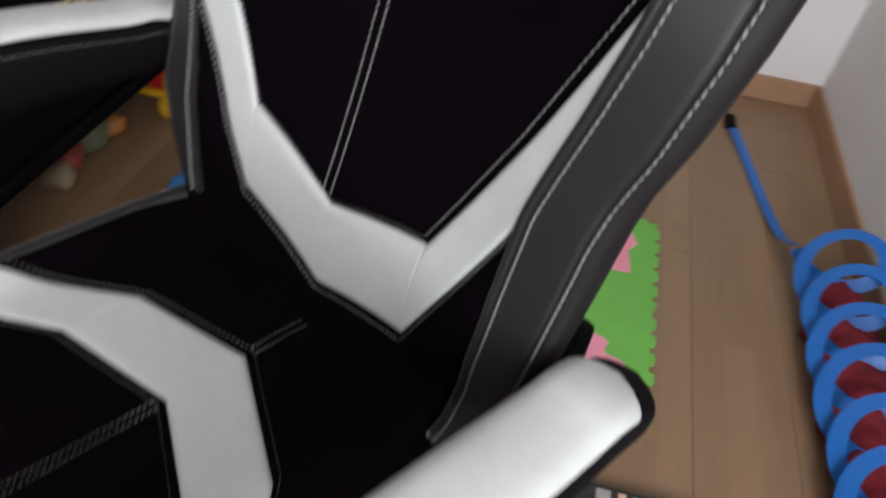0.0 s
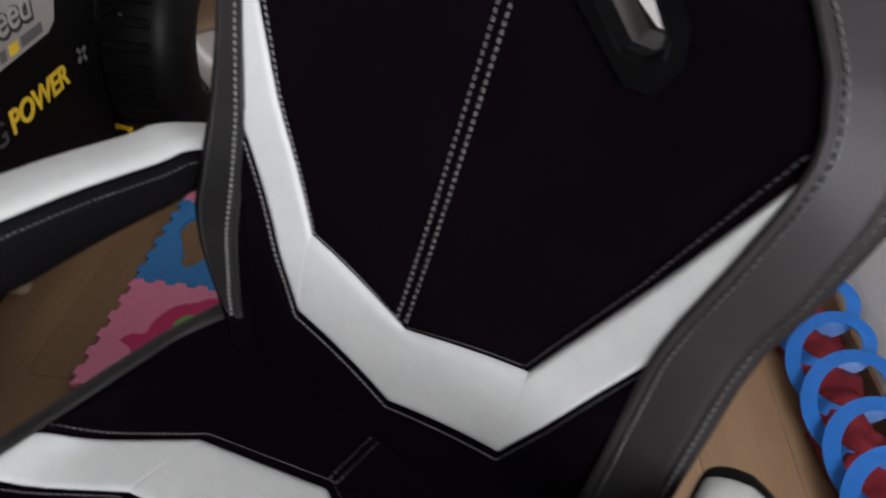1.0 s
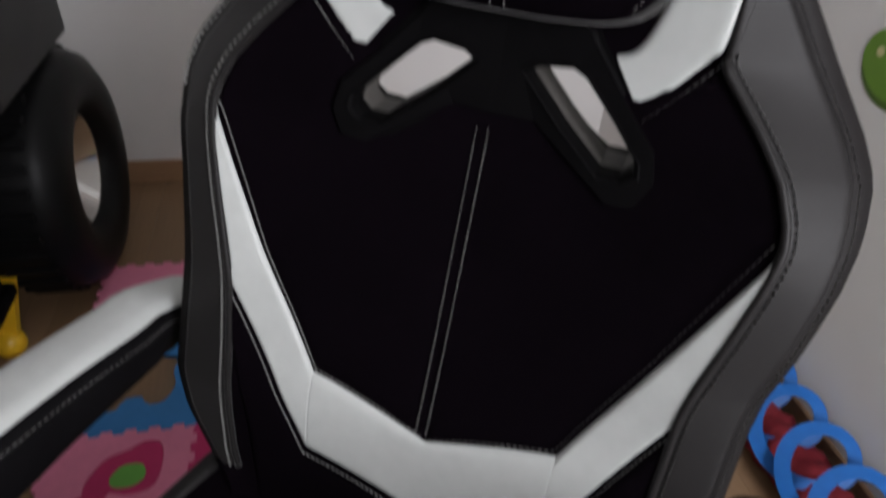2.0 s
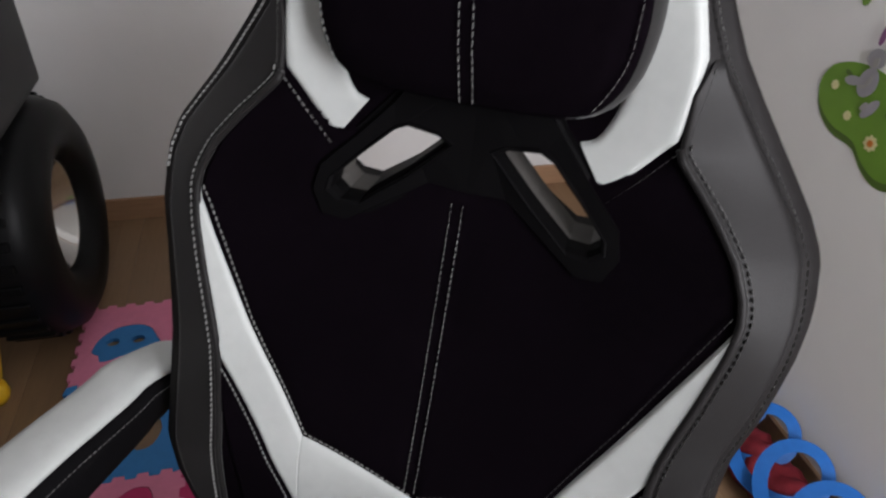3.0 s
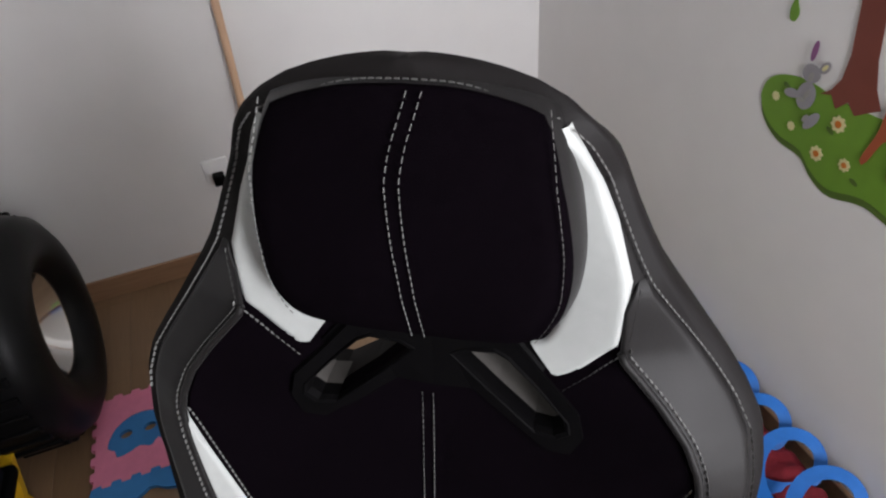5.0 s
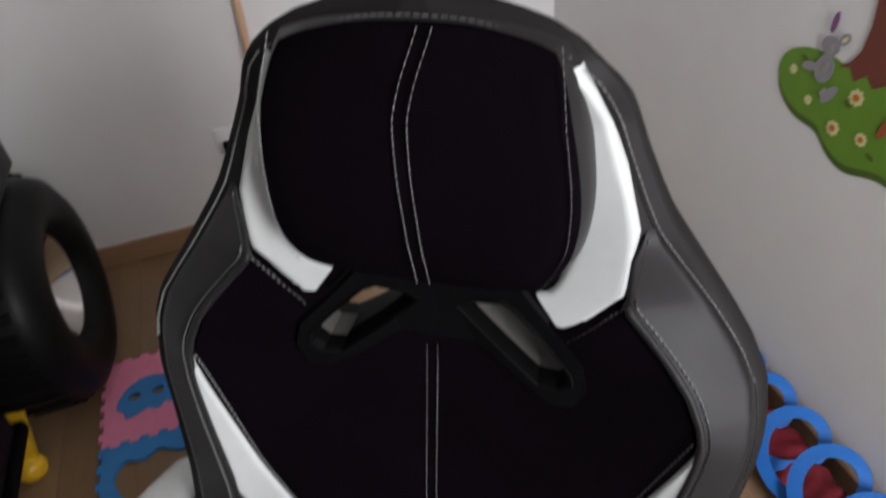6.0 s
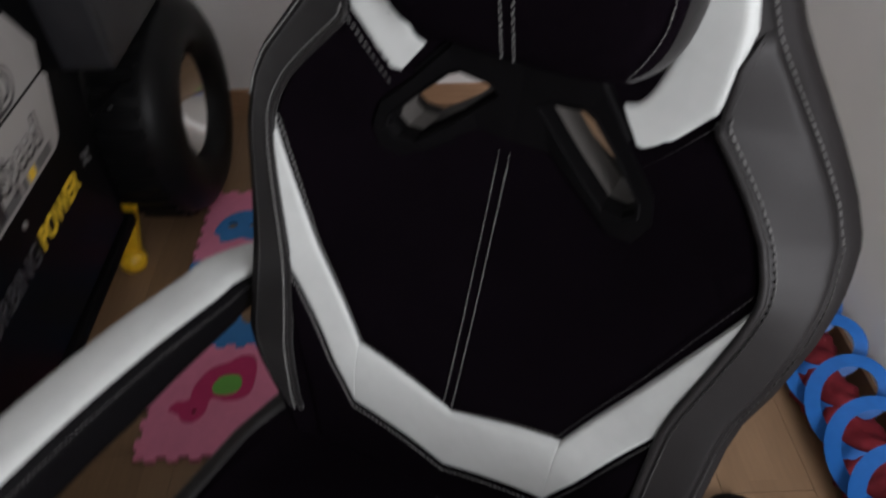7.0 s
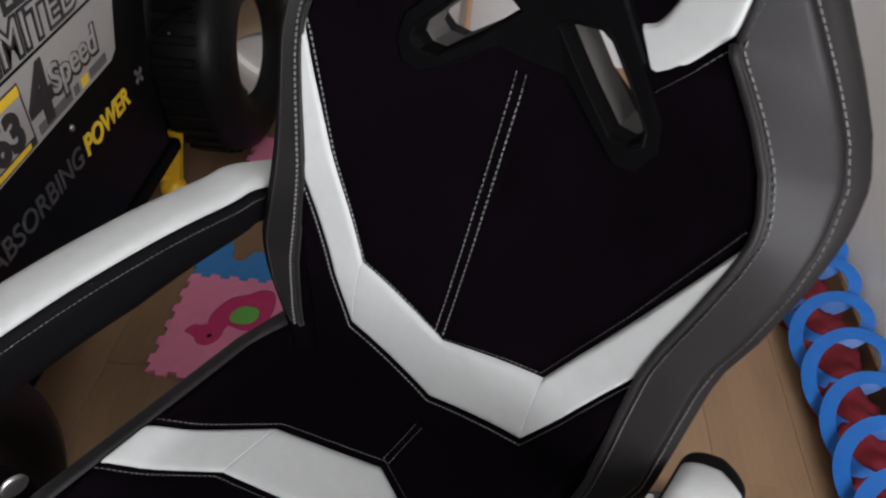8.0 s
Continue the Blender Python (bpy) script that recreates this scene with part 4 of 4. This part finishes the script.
for y, z, ry, rz, turn in ((-1.096, 0.890, 0.021, 0.018, -0.2), (-1.098, 0.846, 0.021, 0.028, 0.15), (-1.066, 0.838, 0.019, 0.009, -0.25), (-1.126, 0.806, 0.010, 0.024, 0.55)):
    decal_piece("grey_shape", ellipse(y, z, ry, rz, 24, turn), M_SGREY, 4 + z, "plain grey printed shape")
decal_piece("mauve_shape", ellipse(-1.089, 0.931, 0.0065, 0.020, 14, 0.05), M_MAUVE, 5, "plain mauve printed shape")
decal_piece("grey_shape", ellipse(-1.121, 0.911, 0.009, 0.014, 14, 0.6), M_SGREY, 5)
decal_piece("rust_shape", round_shape([(-1.262, 0.905), (-1.30, 0.925), (-1.36, 0.92), (-1.38, 0.88), (-1.37, 0.79), (-1.36, 0.785), (-1.345, 0.84), (-1.32, 0.85), (-1.315, 0.785), (-1.303, 0.782), (-1.295, 0.84), (-1.275, 0.84), (-1.256, 0.785), (-1.245, 0.79), (-1.258, 0.85)], 60), M_RUST, 4, "plain rust printed shape")

for y, z, rx, rz, a in ((-1.098, 0.884, 0.006, 0.010, 0.2), (-1.100, 0.850, 0.005, 0.012, 0.3), (-1.090, 0.835, 0.010, 0.004, -0.2), (-1.112, 0.806, 0.005, 0.010, 0.5), (-1.121, 0.911, 0.004, 0.008, 0.6)):
    decal_piece("pale_patch", ellipse(y, z, rx, rz, 12, a), M_CREAM if z > 0.9 else M_DECAL, 6)
random.seed(11)
for k in range(26):
    y, z = random.uniform(-1.368, -1.268), random.uniform(0.858, 0.912)
    decal_piece("orange_patch", ellipse(y, z, random.uniform(0.004, 0.007), random.uniform(0.003, 0.006), 6, random.random()), M_ORANGE, 5 + 0.08 * k)


# ---- ride-on car ----
car = thing("ride_on_car", "black plastic ride-on toy car with white racing decals", "toy car")
SIDE = -1.72


def car_body():
    bm = bmesh.new()
    # side outline (along, height), swept across
    poly = [(-2.05, 0.24), (-2.05, 0.62), (-1.98, 0.80), (-1.45, 0.84), (-1.02, 0.86), (-0.78, 0.84), (-0.34, 0.86), (-0.33, 0.66), (-0.72, 0.64), (-0.80, 0.44), (-0.82, 0.235)]
    prism(bm, poly, lambda u, v, d: (SIDE - d, u, v), 0.58)
    bmesh.ops.recalc_face_normals(bm, faces=bm.faces)
    bmesh.ops.bevel(bm, geom=list(bm.edges), offset=0.012, segments=3, affect="EDGES")
    return bm


part("body", car_body(), M_GLOSSY, car, "glossy black plastic car body", smooth=False)
part("side_skirt", boxbm(SIDE - 0.10, SIDE + 0.012, -1.95, -0.80, 0.206, 0.238, bevel=0.010), M_PLASTIC, car, "matt black lower sill")
part("chassis", boxbm(SIDE - 0.55, SIDE - 0.06, -1.9, -0.15, 0.19, 0.30, bevel=0.02), M_PLASTIC, car, "black chassis tray")
part("mudguard", boxbm(SIDE - 0.02, SIDE + 0.11, -0.80, -0.335, 0.622, 0.86, bevel=0.016, seg=3), M_FENDER, car, "dark grey plastic mudguard over the wheel")


def side_plate(poly, mat, layer, label):
    return part("decal", prism(bmesh.new(), poly, lambda u, v, d: (SIDE + 0.0008 * layer + d, u, v), 0.0008), mat, car, label, smooth=False)


side_plate([(-1.62, 0.540), (-0.945, 0.540), (-0.918, 0.552), (-0.862, 0.655), (-0.872, 0.668), (-1.62, 0.668)], M_DECAL, 1, "white racing decal on the car's side")
side_plate([(-1.62, 0.674), (-0.874, 0.674), (-0.85, 0.72), (-0.90, 0.80), (-1.62, 0.80)], M_DECAL, 1, "upper white decal on the car's side")
side_plate([(-1.370, 0.544), (-1.230, 0.544), (-1.213, 0.655), (-1.370, 0.655)], M_INK, 2, "black framed number plate decal")
side_plate([(-1.365, 0.560), (-1.233, 0.560), (-1.221, 0.636), (-1.365, 0.636)], M_DECAL, 3, "white field of the framed decal")
side_plate([(-1.365, 0.636), (-1.220, 0.636), (-1.217, 0.652), (-1.365, 0.652)], M_YELLOW, 3, "yellow strip of the framed decal")
side_plate([(-1.365, 0.547), (-1.250, 0.547), (-1.247, 0.556), (-1.365, 0.556)], M_YELLOW, 3, "yellow strip of the framed decal")
for k, (a, b, mt) in enumerate(((-1.215, -1.10, M_INKG), (-1.09, -1.072, M_INKG), (-1.062, -1.036, M_YELLOW), (-1.028, -0.960, M_INKG))):
    side_plate([(a, 0.548), (b, 0.548), (b + 0.004, 0.566), (a + 0.004, 0.566)], mt, 2, "small worn print bar")


def side_text(text, y, z, size, mat, layer, shear=0.0, space=1.0, bold=0.0):
    m = Matrix(((0, 0, 1, SIDE + 0.001 + 0.0008 * layer), (1, 0, 0, y), (0, 1, 0, z), (0, 0, 0, 1)))
    return writing(text, size, mat, car, m, shear=shear, space=space, bold=bold)


side_text("POWER", -1.128, 0.431, 0.057, M_YELLOW, 0, 0.2, 0.97, 0.0012)
side_text("ABSORBING", -1.455, 0.428, 0.058, M_DIM, 0, 0.15, 1.0)
side_text("4", -1.222, 0.560, 0.135, M_INK, 2, 0.25, 1.0, 0.006)
side_text("Speed", -1.143, 0.583, 0.070, M_INK, 2, 0.25, 1.0, 0.0048)
side_text("Speed", -1.146, 0.587, 0.070, M_DECAL, 4, 0.25, 1.0, 0.0006)
side_text("63", -1.338, 0.566, 0.086, M_INK, 4, 0.1, 1.05, 0.004)
side_text("SPEED", -1.235, 0.752, 0.060, M_INK, 2, 0.25, 1.05, 0.002)
side_text("LIMITED", -1.295, 0.684, 0.084, M_INK, 2, 0.25, 1.06, 0.005)
side_text("LIMITED", -1.297, 0.686, 0.084, M_DECAL, 4, 0.25, 1.06, -0.001)
xb = bmesh.new()
for a in (0.5, 2.2):
    prism(xb, [(math.cos(a) * 0.02 - math.sin(a) * 0.005 - 0.868, math.sin(a) * 0.02 + math.cos(a) * 0.005 + 0.458), (math.cos(a) * 0.02 + math.sin(a) * 0.005 - 0.868, math.sin(a) * 0.02 - math.cos(a) * 0.005 + 0.458),
               (-math.cos(a) * 0.02 + math.sin(a) * 0.005 - 0.868, -math.sin(a) * 0.02 - math.cos(a) * 0.005 + 0.458), (-math.cos(a) * 0.02 - math.sin(a) * 0.005 - 0.868, -math.sin(a) * 0.02 + math.cos(a) * 0.005 + 0.458)], lambda u, v, d: (SIDE + 0.001 + d, u, v), 0.001)
part("cross_mark", xb, M_INKG, car, "grey crossed print mark", smooth=False)
for y, z in ((-1.135, 0.507), (-0.66, 0.47)):
    part("screw", lathe(bmesh.new(), [(0.001, 0), (0.007, 0), (0.006, 0.003), (0.001, 0.0045)], 14, lambda x, yy, zz, y=y, z=z: (SIDE + zz, x + y, yy + z)), M_METAL, car, "small bright screw")
cab = smooth_line([(SIDE + 0.004, -0.80, 0.50), (SIDE + 0.05, -0.70, 0.53), (SIDE + 0.06, -0.62, 0.49), (SIDE + 0.05, -0.60, 0.40)], 24)
part("cable", tube(bmesh.new(), cab, 0.0035, 8), M_PLASTIC, car, "thin black cable by the wheel")
for k in range(2):
    part("bracket", boxbm(SIDE + 0.004, SIDE + 0.012, -0.705 + 0.022 * k, -0.695 + 0.022 * k, 0.435, 0.475, bevel=0.002), M_METAL, car, "small bright metal bracket")

W_C, W_R, W_W, W_H = (-1.60, -0.45, 0.310), 0.305, 0.20, 0.142


def wheel_lift(x, y, z, c):
    return (c[0] - z, c[1] + x, c[2] + y)


def make_wheel(c):
    lift = lambda x, y, z: wheel_lift(x, y, z, c)
    prof = [(W_H, 0.034), (W_H + 0.010, 0.010), (0.180, -0.010), (0.212, -0.018), (0.25, -0.014), (0.285, 0.008), (W_R - 0.006, 0.045), (W_R - 0.004, 0.10), (W_R - 0.006, 0.155), (0.285, W_W - 0.014), (0.25, W_W), (0.20, W_W + 0.004), (W_H + 0.012, W_W - 0.002), (W_H, W_W - 0.012)]
    w = part("wheel", lathe(bmesh.new(), prof, 64, lift, wrap=True), M_RUBBER, car, "thick black tyre with bar tread")
    lug = boxbm(-0.055, 0.055, -0.011, 0.011, W_R - 0.010, W_R + 0.004, bevel=0.003, seg=1)
    me = mesh("tread_bar", lug, M_RUBBER, False)
    for k in range(36):
        ob = add_mesh("tread_bar", me, w)
        ob.matrix_local = Matrix.Translation((c[0] - W_W / 2, c[1], c[2])) @ Matrix.Rotation(2 * math.pi * k / 36, 4, "X")
    rim = [(0.002, 0.110)] + [(r, 0.030 + 0.080 * (1 - (r / W_H) ** 2)) for r in np.linspace(0.02, W_H - 0.004, 12)] + [(W_H + 0.002, 0.028), (W_H + 0.002, W_W - 0.02), (0.002, W_W - 0.03)]
    part("rim", lathe(bmesh.new(), rim, 48, lift), M_RIM, w, "bright chromed dished wheel rim")
    return w


make_wheel(W_C)
# second wheel, added so its black stands in for shade below the armrest
make_wheel((W_C[0], -1.88, W_C[2]))

# ---- toys and fittings on the floor and the wall ----
toy = thing("plastic_toy", "yellow plastic toy with a red block, on the floor", "toy", pose(-1.795, -0.765, 0))
part("foot", lathe(bmesh.new(), [(0.003, 0.0), (0.030, 0.0), (0.037, 0.018), (0.034, 0.040), (0.018, 0.056), (0.003, 0.060)], 24), M_YELPL, toy, "rounded yellow foot")
tb = prism(bmesh.new(), [(-0.020, 0.045), (0.022, 0.045), (0.061, 0.200), (0.018, 0.205)], lambda u, v, d: (u, d, v), 0.028)
part("upright", tb, M_YELPL, toy, "tapered yellow upright", smooth=False)
part("bar", boxbm(-0.13, 0.0, -0.008, 0.012, 0.046, 0.064, bevel=0.004), M_YELPL, toy, "yellow bar")
part("block", boxbm(-0.066, -0.012, 0.004, 0.05, 0.064, 0.137, bevel=0.006), M_REDPL, toy, "red plastic block")
part("panel", boxbm(-0.118, -0.068, 0.0, 0.04, 0.064, 0.135, bevel=0.004), M_DECAL, toy, "white plastic panel")

random.seed(4)
lump_mats = [flat_mat("toy_sage", (0.16, 0.18, 0.11)), flat_mat("toy_orange", (0.45, 0.17, 0.04)), flat_mat("toy_rose", (0.35, 0.07, 0.05)), flat_mat("toy_sand", (0.30, 0.24, 0.15))]
for k, (x, y, z, r) in enumerate(((-1.915, -0.965, 0.0, 0.055), (-1.885, -0.90, 0.0, 0.035), (-1.90, -1.06, 0.0, 0.04), (-1.87, -1.12, 0.0, 0.035))):
    bm = bmesh.new()
    bmesh.ops.create_icosphere(bm, subdivisions=3, radius=r)
    for v in bm.verts:
        v.co *= 1 + 0.35 * noise.noise(v.co * (1.1 / r) + Vector((k, 0, 0)))
        v.co.z = max(v.co.z * 0.9 + r * 0.8, 0.0)
    ob = new("soft_toy", mesh("soft_toy", bm, lump_mats[k]))
    ob.matrix_world = pose(x, y, z)
    tagged(ob, "small crumpled soft toy on the floor under the car", "toy", "toys under the car")

rod = smooth_line([(-1.035, -0.11, 0.012), (-1.008, -0.05, 0.55), (-0.994, -0.022, 0.88), (-0.975, -0.018, 1.32)], 30)
pole = thing("wooden_pole", "pale round wooden pole leaning against the white wall", "pole")
part("rod", tube(bmesh.new(), rod, 0.0115, 14), M_WOODROD, pole)
part("end_cap", tube(bmesh.new(), [(-1.0353, -0.111, 0.001), (-1.0345, -0.109, 0.020)], 0.0128, 14), M_PLASTIC, pole, "small dark end cap")

socket = thing("wall_socket", "white plastic wall socket with a black plug", "socket")
part("plate", boxbm(-1.18, -1.10, -0.010, -0.0005, 0.335, 0.415, bevel=0.003), M_CEIL, socket, "white plastic plate")
part("plug", boxbm(-1.158, -1.122, -0.045, -0.0105, 0.335, 0.372, bevel=0.006), M_PLASTIC, socket, "black plug")

M_TEAL = material("teal_plastic", (0.02, 0.16, 0.13), 0.4, vary=0.2, grain=30)
case = thing("toy_case", "flat dark toy case with a teal lid panel on the floor", "toy case", pose(-0.48, -1.585, 0, 0, 0, 2))
part("case_body", boxbm(-0.12, 0.12, -0.085, 0.085, 0.0, 0.028, bevel=0.006), M_INK, case, "dark grey plastic case")
part("lid_panel", boxbm(-0.015, 0.11, -0.075, 0.075, 0.0285, 0.033, bevel=0.002), M_TEAL, case, "teal plastic panel")
# the highlight on the dark case is laid on as a pale strip
part("strip", boxbm(-0.075, -0.050, -0.075, 0.075, 0.0285, 0.032, bevel=0.0015), M_DECAL, case, "pale strip painted in as a highlight on the case")
part("strip", boxbm(-0.038, -0.024, -0.075, 0.075, 0.0285, 0.032, bevel=0.0015), M_WOODROD, case, "tan strip")

# ---- window ----
win = tagged(new("window_1"), "white framed window that lights the room", "window", kind="structure")
for n, a in (("window_frame", (WIN_X0, WIN_X0 + 0.06, ROOM_Y - 0.10, ROOM_Y - 0.04, WIN_Z0, WIN_Z1)), ("window_frame", (WIN_X1 - 0.06, WIN_X1, ROOM_Y - 0.10, ROOM_Y - 0.04, WIN_Z0, WIN_Z1)),
             ("window_frame", (WIN_X0 + 0.06, WIN_X1 - 0.06, ROOM_Y - 0.10, ROOM_Y - 0.04, WIN_Z0, WIN_Z0 + 0.06)), ("window_frame", (WIN_X0 + 0.06, WIN_X1 - 0.06, ROOM_Y - 0.10, ROOM_Y - 0.04, WIN_Z1 - 0.06, WIN_Z1)),
             ("window_sill", (WIN_X0 - 0.03, WIN_X1 + 0.03, ROOM_Y - 0.04, ROOM_Y + 0.10, WIN_Z0 - 0.03, WIN_Z0 - 0.002))):
    part(n, boxbm(*a, bevel=0.006), M_CEIL, win, "white painted wood")

# ---- floor planks, each a piece of the floor ----
PL_W, PL_L = 0.193, 1.285
cols = int(-ROOM_X / PL_W) + 1
random.seed(7)
plank_me = {}
for c in range(cols):
    x1 = -c * PL_W - 0.0005
    x0 = max(x1 - PL_W + 0.001, ROOM_X)
    y = -random.random() * PL_L
    ends = [0.0]
    while y > ROOM_Y:
        ends.append(y)
        y -= PL_L
    ends.append(ROOM_Y)
    for ya, yb in zip(ends, ends[1:]):
        if ya - yb < 0.02:
            continue
        key = (round(x1 - x0, 3), round(ya - yb, 3))
        if key not in plank_me:
            w, l = key
            plank_me[key] = mesh("plank", boxbm(-w, 0, -l + 0.001, 0, -0.004, 0.0, bevel=0.0004, seg=1), M_PLANK, False)
        ob = add_mesh("plank", plank_me[key], floor)
        ob.location = (x1, ya, 0)
